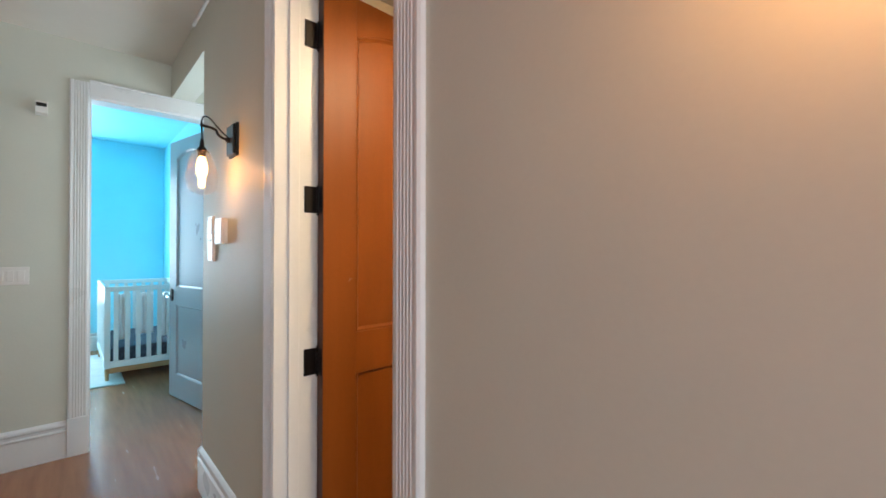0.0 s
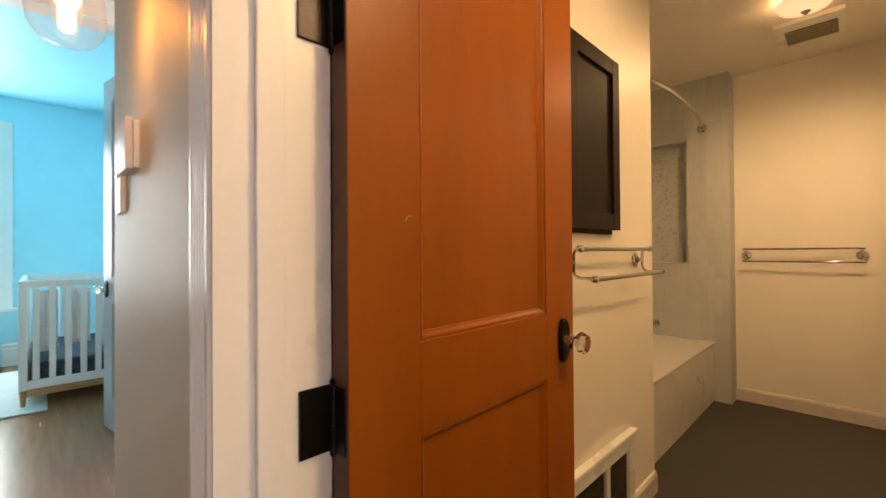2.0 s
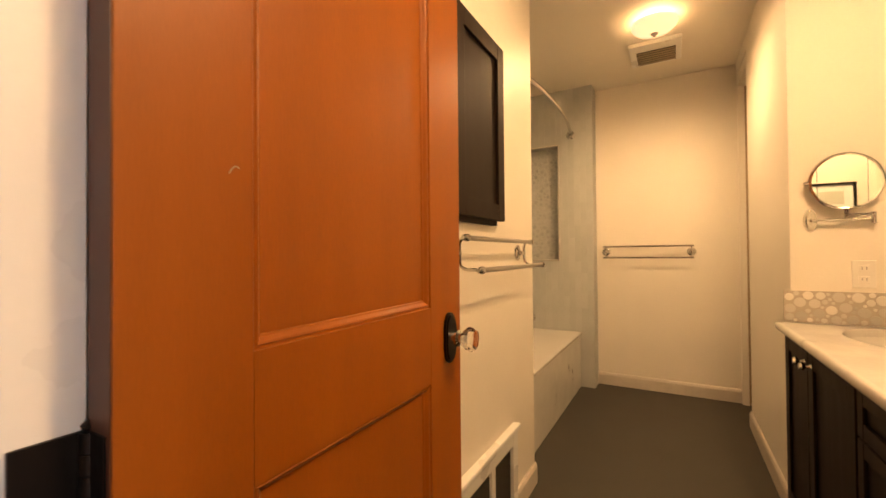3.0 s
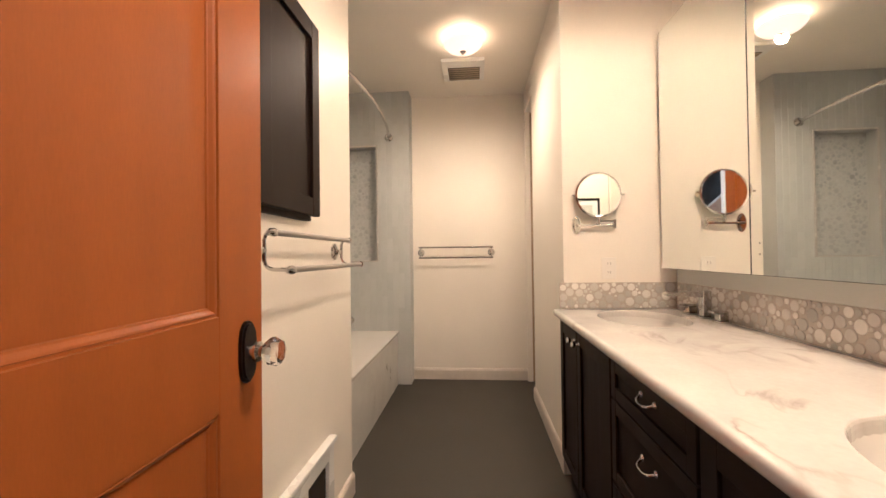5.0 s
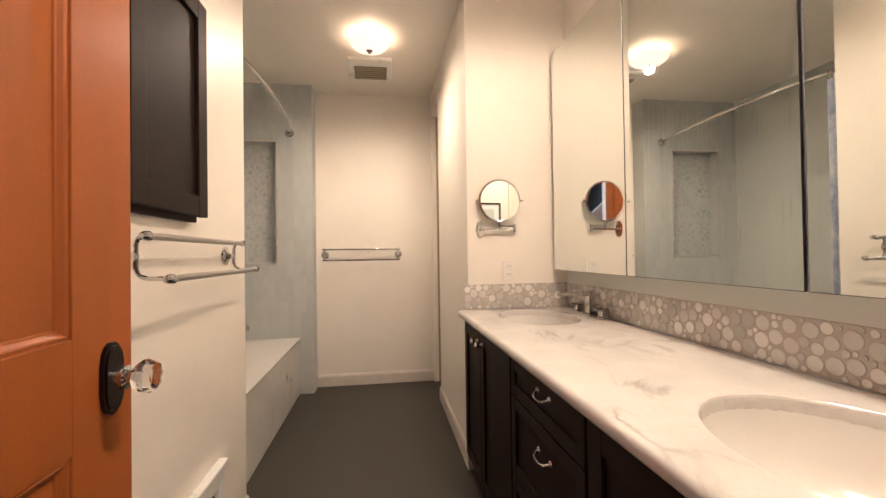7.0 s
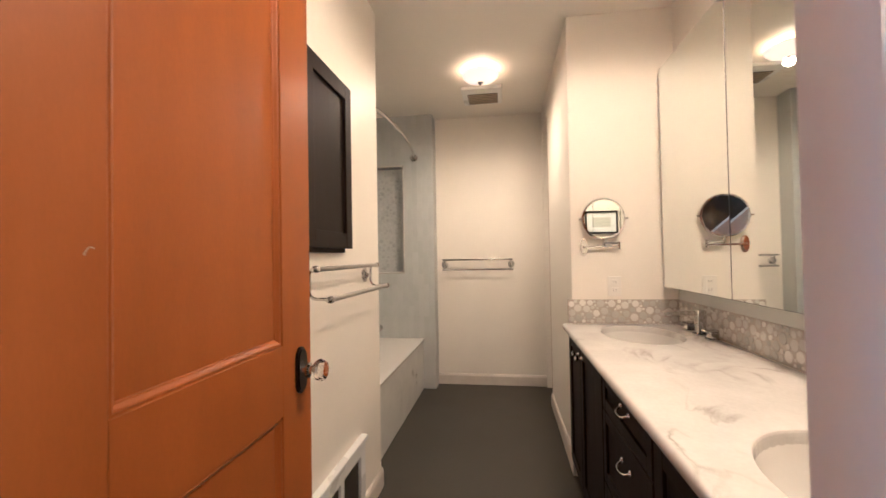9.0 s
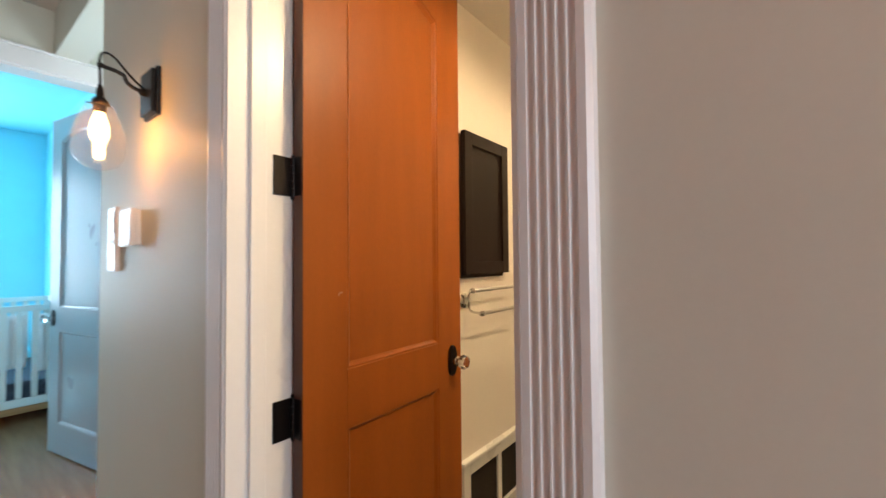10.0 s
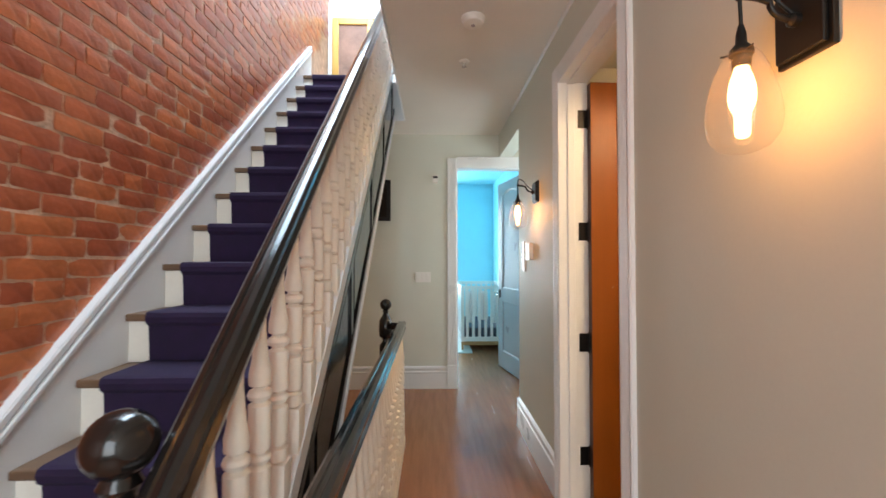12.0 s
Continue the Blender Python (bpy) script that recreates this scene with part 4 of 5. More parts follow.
M_PORCELAIN = surface("white_porcelain", (0.66, 0.64, 0.61), 0.12, bump=0.0, var=0.02)
counter = thing("vanity_countertop", (0, 0, 0), "long white veined marble countertop with a rounded edge", "countertop")
S1, S2 = (2.55, 0.555, 0.235, 0.175), (1.23, 0.56, 0.255, 0.198)
bm = bmesh.new()
xs = [CX0, 0.94, 1.50, 2.27, 2.83, VX - 0.004]
YB, YE = CB + 0.008, CF - 0.016
for (x0, x1), s in zip(zip(xs, xs[1:]), (None, S2, None, S1, None)):
    if s:
        hole_patch(bm, x0, x1, YB, YE, *s, CZ)
    else:
        bm.faces.new([bm.verts.new(v) for v in ((x0, YB, CZ), (x1, YB, CZ), (x1, YE, CZ), (x0, YE, CZ))])
edge = [(YE, CZ), (CF - 0.010, CZ - 0.0006), (CF - 0.005, CZ - 0.003), (CF - 0.0015, CZ - 0.008), (CF, CZ - 0.015), (CF - 0.001, CZ - 0.024), (CF - 0.005, CZ - 0.032), (CF - 0.011, CZ - 0.037), (CF - 0.020, CZ - 0.040), (CF - 0.05, CZ - 0.040)]
em = bmesh.new()
for (ya, za), (yb, zb) in zip(edge, edge[1:]):
    em.faces.new([em.verts.new(v) for v in ((xs[0], ya, za), (xs[-1], ya, za), (xs[-1], yb, zb), (xs[0], yb, zb))])
em.faces.new([em.verts.new(v) for v in ((xs[0], CF - 0.05, CZ - 0.04), (xs[-1], CF - 0.05, CZ - 0.04), (xs[-1], FY - 0.02, CZ - 0.04), (xs[0], FY - 0.02, CZ - 0.04))])
bmesh.ops.remove_doubles(bm, verts=bm.verts, dist=0.0003)
bmesh.ops.remove_doubles(em, verts=em.verts, dist=0.0003)
part("slab", bm, M_MARBLE, counter)
part("edge_moulding", em, M_MARBLE, counter, "rounded moulded front edge", smooth=True)
basin(*S1)
basin(*S2)


def faucet(x, y):
    ob = thing("faucet", (x, y, CZ), "square chrome widespread basin faucet", "faucet", "vanity faucets")
    bm = boxes((-0.027, 0.027, -0.026, 0.026, 0, 0.010, 0.002), (-0.018, 0.018, -0.018, 0.018, 0.010, 0.118, 0.004))
    part("body", bm, M_CHROME, ob)
    bm = bmesh.new()
    prism(bm, [(0.0185, 0.090), (0.0185, 0.115), (0.09, 0.114), (0.158, 0.108), (0.163, 0.102), (0.159, 0.094), (0.09, 0.097)], 0.040, Matrix(((0, 0, 1, -0.020), (1, 0, 0, 0), (0, 1, 0, 0), (0, 0, 0, 1))))
    bmesh.ops.bevel(bm, geom=bm.edges[:], offset=0.0025, segments=2, affect="EDGES")
    part("spout", bm, M_CHROME, ob)
    for s in (-1, 1):
        c = s * 0.115
        bm = boxes((c - 0.025, c + 0.025, -0.024, 0.024, 0, 0.010, 0.002), (c - 0.018, c + 0.018, -0.018, 0.018, 0.010, 0.038, 0.003), (c - 0.018, c + 0.018, -0.018, 0.042, 0.0385, 0.048, 0.003))
        part("handle", bm, M_CHROME, ob)
    return ob


faucet(2.53, 0.305)
faucet(1.22, 0.305)

# pebble-disc backsplash
BS0, BS1 = CZ + 0.002, 0.972
bs = thing("backsplash", (0, 0, 0), "backsplash of pale round stone discs in grey grout", "backsplash", kind="structure")
part("grout_bed", boxes((CX0, VX - 0.007, VY, VY + 0.006, BS0, BS1), (VX - 0.006, VX, VY + 0.007, CF - 0.03, BS0, BS1)), M_GROUT, bs, "grey grout bed")
rng = random.Random(7)


def disc_mesh(seg):
    bm = bmesh.new()
    lathe(bm, [(1.0, 0), (1.0, 0.6), (0.93, 1.0), (0, 1.0)], seg)
    return mesh_of("disc", bm, M_STONE)


DISC = [disc_mesh(18), disc_mesh(10)]


def discs(length, height, tries):
    got = []
    for r0, k in ((0.0195, 0.05), (0.0165, 0.12), (0.0140, 0.25), (0.010, 0.45), (0.0065, 0.6)):
        for _ in range(int(tries * k)):
            r = r0 * rng.uniform(0.9, 1.08)
            x, z = rng.uniform(r, length - r), rng.uniform(r, height - r)
            if all((x - a) ** 2 + (z - b) ** 2 > (r + c + 0.0018) ** 2 for a, b, c in got):
                got.append((x, z, r))
    return got


small = bmesh.new()
count = 0
for span, turn in ((CF - 0.03 - VY - 0.01, Matrix(((0, 0, -1, VX - 0.006), (-1, 0, 0, CF - 0.03), (0, 1, 0, BS0), (0, 0, 0, 1)))), (VX - 0.014 - CX0, Matrix(((-1, 0, 0, VX - 0.014), (0, 0, 1, VY + 0.006), (0, 1, 0, BS0), (0, 0, 0, 1))))):
    for x, z, r in discs(span, BS1 - BS0, 9000 * span):
        m = turn @ Matrix.LocRotScale((x, z, 0), None, (r, r, 0.002))
        if r > 0.0105 and count < 300:
            ob = new("disc", DISC[0])
            ob.parent = bs
            ob.matrix_basis = m
            count += 1
        else:
            lathe(small, [(1.0, 0), (1.0, 0.6), (0.93, 1.0), (0, 1.0)], 10, m)
tagged(part("small_discs", small, M_STONE, bs), kind="stuff")

# Thin strip over the cream wall: shade below the cabinet as grey colour.
struct("trim_shaded_strip", M_STRIP, "pale grey strip for the wall's shade between backsplash and mirror cabinet", "trim", (CX0, VX - 0.002, VY, VY + 0.004, BS1 + 0.001, 1.10))

# mirrored cabinet along the vanity wall
MCY, MZ0, MZ1 = 0.358, 1.043, 2.195
mc = thing("mirror_cabinet", (0, 0, 0), "long wall cabinet with mirrored doors above the vanity", "mirror cabinet")
part("carcass", boxes((CX0 + 0.004, 2.802, VY + 0.002, MCY - 0.008, MZ0 + 0.004, MZ1)), M_TRIM, mc, "pale grey painted carcass")
for x0, x1, lean, off in ((2.1545, 2.80, 0.0, 0.0), (1.496, 2.151, -0.5, 0.0), (CX0 + 0.006, 1.487, -0.75, 0.0055)):
    swing = Matrix.Translation((x1, MCY + off, 0)) @ pose(0, 0, 0, 0, 0, lean) @ Matrix.Translation((-x1, -MCY, 0))
    bm = boxes((x0, x1, MCY - 0.006, MCY - 0.001, MZ0, MZ1))
    bm.transform(swing)
    d = part("mirror_door", bm, M_BLACK, mc, "black edged door backing")
    bm = boxes((x0 + 0.0015, x1 - 0.0015, MCY - 0.0008, MCY, MZ0 + 0.0015, MZ1 - 0.0015))
    bm.transform(swing)
    part("mirror", bm, M_MIRROR, d, "clear mirror glass")

# swing-arm magnifying mirror
mm = thing("shaving_mirror", (0, 0, 0), "round chrome swing-arm mirror on the wall", "mirror")
bm = bmesh.new()
out = [(0.022 * math.cos(math.pi * k / 10), 0.046 * math.sin(math.pi * k / 10)) for k in range(20)]
prism(bm, out, -0.008, Matrix.Translation((VX, 0.755, 1.262)) @ FROM_X)
prism(bm, [(x * 0.6, z * 0.8) for x, z in out], -0.018, Matrix.Translation((VX, 0.755, 1.262)) @ FROM_X)
for dz in (0.036, -0.036):
    lathe(bm, [(0.005, 0), (0.004, 0.003), (0, 0.004)], 10, Matrix.Translation((VX - 0.008, 0.755, 1.262 + dz)) @ pose(0, 0, 0, 0, -90))
part("wall_plate", bm, M_CHROME, mm)
MX, MY, MZ = VX - 0.042, 0.655, 1.41
bm = bmesh.new()
tube(bm, [(VX - 0.014, 0.755, 1.260), (VX - 0.030, 0.755, 1.260), (VX - 0.034, 0.575, 1.260)], 0.006, 10)
tube(bm, [(VX - 0.034, 0.575, 1.243), (VX - 0.034, 0.575, 1.286)], 0.008, 10)
tube(bm, [(VX - 0.034, 0.575, 1.278), (MX, MY, 1.278)], 0.005, 10)
tube(bm, [(MX, MY, 1.266), (MX, MY, 1.302)], 0.007, 10)
part("arm", bm, M_CHROME, mm, smooth=True)
MP = Matrix.Translation((MX, MY, MZ)) @ pose(0, 0, 0, 0, -90, 1.55)
bm = bmesh.new()
ring = [Vector((0.107 * math.cos(2 * math.pi * k / 40), 0.107 * math.sin(2 * math.pi * k / 40), 0)) for k in range(41)]
tube(bm, [MP @ v for v in ring], 0.006, 8)
for s in (-1, 1):
    tube(bm, [(MX, MY + s * 0.109, MZ), (MX, MY + s * 0.127, MZ)], 0.005, 8)
tube(bm, [(MX, MY, 1.294), (MX, MY, 1.304)], 0.007, 8)
part("rim", bm, M_CHROME, mm, smooth=True)
for s in (-1, 1):
    bm = bmesh.new()
    lathe(bm, [(0.104, 0.0), (0.104, s * 0.004), (0, s * 0.004)], 40, MP)
    part("mirror_glass", bm, M_MIRROR, mm, "round mirror glass")

ol = thing("power_outlet", (0, 0, 0), "white duplex outlet above the backsplash", "outlet")
part("plate", boxes((VX - 0.006, VX, 0.562, 0.632, 0.990, 1.098, 0.002)), M_PLASTIC, ol)
for z in (1.022, 1.066):
    r = part("receptacle", boxes((VX - 0.0085, VX - 0.0055, 0.581, 0.613, z - 0.014, z + 0.014, 0.001)), M_PLASTIC, ol)
    part("slots", boxes((VX - 0.0095, VX - 0.0083, 0.589, 0.592, z - 0.004, z + 0.008), (VX - 0.0095, VX - 0.0083, 0.602, 0.605, z - 0.004, z + 0.008)), M_LILAC, r, "grey slots")

# ---- bathroom: walls and fittings ----
bp = thing("small_picture", (0, 0, 0), "small black framed picture with a wide white mat", "picture")
PX, PY0, PY1, PZ0, PZ1, PF = XB + 0.004, 0.482, 0.800, 1.425, 1.655, 0.017
part("frame", boxes((PX, PX + 0.02, PY0, PY0 + PF, PZ0, PZ1, 0.002), (PX, PX + 0.02, PY1 - PF, PY1, PZ0, PZ1, 0.002), (PX, PX + 0.0195, PY0 + PF, PY1 - PF, PZ0, PZ0 + PF, 0.002), (PX, PX + 0.0195, PY0 + PF, PY1 - PF, PZ1 - PF, PZ1, 0.002)), M_BLACK, bp)
part("mat", boxes((PX, PX + 0.008, PY0 + PF + 0.0005, PY1 - PF - 0.0005, PZ0 + PF + 0.0005, PZ1 - PF - 0.0005)), M_SHEET, bp, "white paper mat")
part("print", boxes((PX + 0.0085, PX + 0.0095, PY0 + 0.07, PY1 - 0.07, PZ0 + 0.065, PZ1 - 0.065)), M_STRIP, bp, "faint pale grey print")

wc = thing("wall_cabinet", (0, 0, 0), "dark espresso medicine cabinet with a recessed panel", "cabinet")
part("body", boxes((1.722, 2.115, 1.838, LY, 1.245, 1.915, 0.002)), M_ESP, wc)
d = part("door", boxes((1.735, 2.137, 1.826, 1.837, 1.262, 1.930)), M_ESP, wc)
part("frame", boxes((1.735, 1.795, 1.814, 1.8255, 1.262, 1.930, 0.002), (2.077, 2.137, 1.814, 1.8255, 1.262, 1.930, 0.002), (1.795, 2.077, 1.8145, 1.8255, 1.262, 1.322, 0.002), (1.795, 2.077, 1.8145, 1.8255, 1.870, 1.930, 0.002)), M_ESP, d)

tb = thing("towel_rail", (0, 0, 0), "double polished nickel towel bar on the cream wall", "towel bar", "towel bars")
for x in (1.775, 2.405):
    bm = bmesh.new()
    lathe(bm, [(0.036, 0), (0.035, 0.005), (0.024, 0.010), (0.014, 0.013), (0.010, 0.022), (0.011, 0.034), (0, 0.038)], 22, Matrix.Translation((x, LY, 1.14)) @ pose(0, 0, 0, 90))
    part("rosette", bm, M_CHROME, tb, smooth=True)
    bm = bmesh.new()
    tube(bm, [(x, LY - 0.032, 1.14)] + arc((x, LY - 0.032, 1.166), (x, LY - 0.034, 1.187), (x, LY - 0.048, 1.187), 8) + [(x, 1.80, 1.187)], 0.0055, 8)
    tube(bm, [(x, LY - 0.032, 1.14)] + arc((x, LY - 0.032, 1.114), (x, LY - 0.034, 1.090), (x, LY - 0.060, 1.088), 8) + [(x, 1.75, 1.087)], 0.0055, 8)
    part("bracket", bm, M_CHROME, tb, smooth=True)
for y, z in ((1.80, 1.187), (1.75, 1.087)):
    bm = bmesh.new()
    tube(bm, [(1.772, y, z), (2.413, y, z)], 0.0085, 12)
    bar = part("bar", bm, M_FINIAL, tb, "brushed grey bar", smooth=True)
    for x, side in ((1.755, 1), (2.430, -1)):
        bm = bmesh.new()
        lathe(bm, [(0, -0.013), (0.006, -0.012), (0.010, -0.004), (0.0115, 0.004), (0.0125, 0.012), (0.0125, 0.017), (0.009, 0.018)], 14, Matrix.Translation((x, y, z)) @ pose(0, 0, 0, 0, 90 * side))
        part("end_cap", bm, M_CHROME, bar, "bright chrome end cap", smooth=True)
tb = thing("towel_rail", (0, 0, 0), "double chrome towel bar on the end wall", "towel bar", "towel bars")
for y in (1.755, 1.125):
    bm = bmesh.new()
    lathe(bm, [(0.032, 0), (0.031, 0.006), (0.022, 0.010), (0.016, 0.018), (0.014, 0.03), (0, 0.034)], 22, Matrix.Translation((EX, y, 1.14)) @ pose(0, 0, 0, 0, -90))
    part("rosette", bm, M_CHROME, tb, smooth=True)
    bm = bmesh.new()
    for z in (1.187, 1.094):
        tube(bm, arc((EX - 0.024, y, 1.14), (EX - 0.03, y, z), (EX - 0.06, y, z), 8), 0.0055, 8)
    part("bracket", bm, M_CHROME, tb, smooth=True)
for z in (1.187, 1.094):
    bm = bmesh.new()
    tube(bm, [(EX - 0.06, 1.11, z), (EX - 0.06, 1.77, z)], 0.008, 12)
    part("bar", bm, M_CHROME, tb, smooth=True)

gr = thing("wall_vent", (0, 0, 0), "white framed return-air grille low on the wall", "vent")
part("backing", boxes((1.76, 2.30, LY - 0.006, LY, 0.06, 0.37)), M_DARKMESH, gr, "dark mesh backing")
part("frame", boxes((1.735, 1.79, LY - 0.024, LY - 0.0065, 0.03, 0.385, 0.003), (2.265, 2.32, LY - 0.024, LY - 0.0065, 0.03, 0.385, 0.003), (1.79, 2.265, LY - 0.024, LY - 0.0065, 0.335, 0.385, 0.003), (1.79, 2.265, LY - 0.024, LY - 0.0065, 0.03, 0.08, 0.003)), M_TRIM, gr)
part("cap", boxes((1.725, 2.335, LY - 0.034, LY - 0.0005, 0.386, 0.408, 0.006)), M_TRIM, gr)
part("mullion", boxes((2.045, 2.08, LY - 0.02, LY - 0.0065, 0.08, 0.335, 0.002)), M_TRIM, gr)
bm = bmesh.new()
for k in range(20):
    z = 0.085 + k * 0.0128
    for x0, x1 in ((1.79, 2.045), (2.08, 2.265)):
        box(bm, x0, x1, LY - 0.011, LY - 0.0075, z, z + 0.003)
part("wire_mesh", bm, M_DARKMESH, gr)

# tub and shower
tub = thing("bathtub", (0, 0, 0), "built-in white bathtub with a grey tiled front", "bathtub")
TX0, TX1, TY0, TY1, TZ = 2.635, 4.226, 1.945, 2.772, 0.467
part("apron", boxes((TX0, TX1, TY0, TY0 + 0.05, 0.006, TZ - 0.022)), M_APRON, tub, "grey marble tiled tub front")
bm = bmesh.new()
hole_patch(bm, TX0, TX1, TY0 - 0.012, TY1, 3.30, 2.49, 0.58, 0.23, TZ, 64)
box(bm, TX0, TX1, TY0 - 0.012, TY0 + 0.03, TZ - 0.021, TZ - 0.001, 0.004)
part("deck", bm, M_PORCELAIN, tub)
bm = bmesh.new()
rings = []
for s, z in ((0.99, TZ - 0.028), (0.95, 0.30), (0.90, 0.14), (0.75, 0.09), (0.3, 0.085)):
    rings.append([bm.verts.new((3.30 + s * 0.58 * math.cos(2 * math.pi * i / 40), 2.49 + s * 0.23 * math.sin(2 * math.pi * i / 40), z)) for i in range(40)])
for p, q in zip(rings, rings[1:]):
    for i in range(40):
        bm.faces.new((p[i], p[(i + 1) % 40], q[(i + 1) % 40], q[i]))
bm.faces.new(rings[-1])
part("basin", bm, M_PORCELAIN, tub, smooth=True)

rod = thing("shower_rod", (0, 0, 0), "curved chrome shower curtain rod", "curtain rod")
bm = bmesh.new()
pts = [(2.64 + 1.586 * k / 24, 2.007 - 0.08 * (1 - ((k - 12) / 12) ** 2), 2.148) for k in range(25)]
tube(bm, pts, 0.0125, 12)
part("bar", bm, M_CHROME, rod, smooth=True)
for x, s in ((2.632, 1), (4.228, -1)):
    bm = bmesh.new()
    lathe(bm, [(0.036, 0), (0.036, 0.008), (0.026, 0.018), (0.018, 0.034), (0.013, 0.036)], 22, Matrix.Translation((x, 2.007, 2.148)) @ pose(0, 0, 0, 0, 90 * s))
    part("flange", bm, M_CHROME, rod, smooth=True)
cu = thing("shower_curtain", (0, 0, 0), "white shower curtain with a blue pattern, drawn aside", "curtain")
bm = bmesh.new()
nx, nz = 60, 14
grid = [[bm.verts.new((2.648 + 0.12 * i / nx, 2.007 - 0.08 * (1 - ((0.008 + 0.12 * i / nx - 0.793) / 0.793) ** 2) + (0.022 + 0.008 * k / nz) * math.sin(i * 0.85) + 0.015, 0.25 + 1.86 * k / nz)) for i in range(nx + 1)] for k in range(nz + 1)]
for k in range(nz):
    for i in range(nx):
        bm.faces.new((grid[k][i], grid[k][i + 1], grid[k + 1][i + 1], grid[k + 1][i]))
cl = part("cloth", bm, M_CURTAIN, cu, smooth=True)
so = cl.modifiers.new("thickness", "SOLIDIFY")
so.thickness = 0.003
for k in range(6):
    bm = bmesh.new()
    x = 2.655 + k * 0.021
    y = 2.007 - 0.08 * (1 - ((x - 3.433) / 0.793) ** 2)
    tube(bm, [(x, y + 0.021 * math.cos(2 * math.pi * j / 14), 2.135 + 0.026 * math.sin(2 * math.pi * j / 14)) for j in range(15)], 0.002, 6)
    part("ring", bm, M_CHROME, cu, smooth=True)
td = thing("tub_drain_lever", (0, 0, 0), "small chrome tub overflow plate", "overflow plate")
bm = bmesh.new()
lathe(bm, [(0.032, 0), (0.030, 0.006), (0.010, 0.010), (0, 0.012)], 20, Matrix.Translation((4.226, 2.36, 0.56)) @ pose(0, 0, 0, 0, -90))
part("plate", bm, M_CHROME, td, smooth=True)

# sliding door edge at the far corner
M_TANEDGE = surface("tan_door_edge", (0.36, 0.26, 0.16), 0.45, bump=0.02, var=0.12, stretch=(8, 8, 1))
pd = thing("door_3", (0, 0, 0), "tan door edge set back beside a cream jamb", "door frame", kind="structure")
part("jamb", boxes((4.352, EX - 0.001, 0.777, RY - 0.002, 0.0, 2.366, 0.003)), M_BATH, pd, "cream painted jamb")
part("leaf_edge", boxes((4.356, EX - 0.001, 0.702, 0.775, 0.008, 2.364)), M_TANEDGE, pd, "tan edge of the door leaf")
part("head", boxes((3.922, EX - 0.001, 0.702, RY - 0.003, 2.368, 2.446, 0.003)), M_BATH, pd, "cream painted head")
part("latch", boxes((4.352, 4.3555, 0.735, 0.765, 0.89, 0.97, 0.001)), M_FINIAL, pd, "small metal latch")

# ceiling lamp and fan
LX, LYC = 3.402, 1.330
cl = thing("ceiling_light", (LX, LYC, ZB), "lit frosted glass bowl ceiling light with a nickel finial", "ceiling lamp")
bm = bmesh.new()
lathe(bm, [(0.055, 0), (0.055, -0.010), (0.040, -0.016), (0.012, -0.024), (0.010, -0.05)], 28)
part("canopy", bm, M_FINIAL, cl, smooth=True)
bm = bmesh.new()
bowl = [(0.130, -0.036), (0.124, -0.050), (0.104, -0.070), (0.070, -0.085), (0.030, -0.093), (0.008, -0.094)]
lathe(bm, bowl + [(0.008, -0.090), (0.030, -0.089), (0.069, -0.081), (0.101, -0.066), (0.120, -0.048), (0.126, -0.036)], 40)
for f in [f for f in bm.faces if len(f.verts) > 4]:
    bm.faces.remove(f)
sh = part("bowl", bm, M_BOWL, cl, "glowing frosted glass bowl", smooth=True)
bm = bmesh.new()
lathe(bm, [(0.022, -0.092), (0.020, -0.099), (0.008, -0.104), (0.010, -0.110), (0, -0.116)], 18)
part("finial", bm, M_FINIAL, cl, smooth=True)
# Unseen fixture added to go with the assumed lamp.
assumed_light = copy_thing(cl, pose(1.42, 0.66, ZB))
tagged(assumed_light, "assumed unseen copy of the lit frosted glass bowl ceiling light", group="bathroom ceiling lights")
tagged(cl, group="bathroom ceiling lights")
fan = thing("ceiling_vent", (0, 0, 0), "white bathroom fan cover with a slatted grille", "vent")
part("cover", boxes((3.67, 4.01, 1.18, 1.50, ZB - 0.028, ZB, 0.006)), M_TRIM, fan)
# Flat dark plate; its colour stands for the shade behind the slats.
part("recess", boxes((3.77, 3.985, 1.215, 1.455, ZB - 0.030, ZB - 0.0285)), M_DARKMESH, fan, "flat dark plate for the grille's shaded recess")
for k in range(6):
    part("slat", boxes((3.776 + k * 0.035, 3.792 + k * 0.035, 1.217, 1.453, ZB - 0.036, ZB - 0.0305, 0.002)), M_GRILLE, fan)

# ---- bedroom ----
cot = thing("crib", (0.36, 5.62, 0), "white slatted crib with honey wood legs", "crib")
CW, CL, CH = 0.75, 1.35, 0.98
for x in (0.025, CW - 0.025):
    for y in (0.025, CL - 0.025):
        part("post", boxes((x - 0.025, x + 0.025, y - 0.025, y + 0.025, 0.14, CH, 0.004)), M_TRIM, cot)
        bm = bmesh.new()
        lathe(bm, [(0.014, 0), (0.022, 0.14)], 12, Matrix.Translation((x, y, 0)))
        part("leg", bm, M_CRIBWOOD, cot, "honey wood leg", smooth=True)
for y in (0.015, CL - 0.015):
    part("end_rail", boxes((0.05, CW - 0.05, y - 0.015, y + 0.015, CH - 0.05, CH, 0.005)), M_TRIM, cot)
    part("end_rail", boxes((0.05, CW - 0.05, y - 0.015, y + 0.015, 0.145, 0.21, 0.005)), M_TRIM, cot)
    for k in range(7):
        x = 0.05 + (CW - 0.1) * (k + 0.5) / 7
        part("slat", boxes((x - 0.02, x + 0.02, y - 0.008, y + 0.008, 0.211, CH - 0.051, 0.002)), M_TRIM, cot)
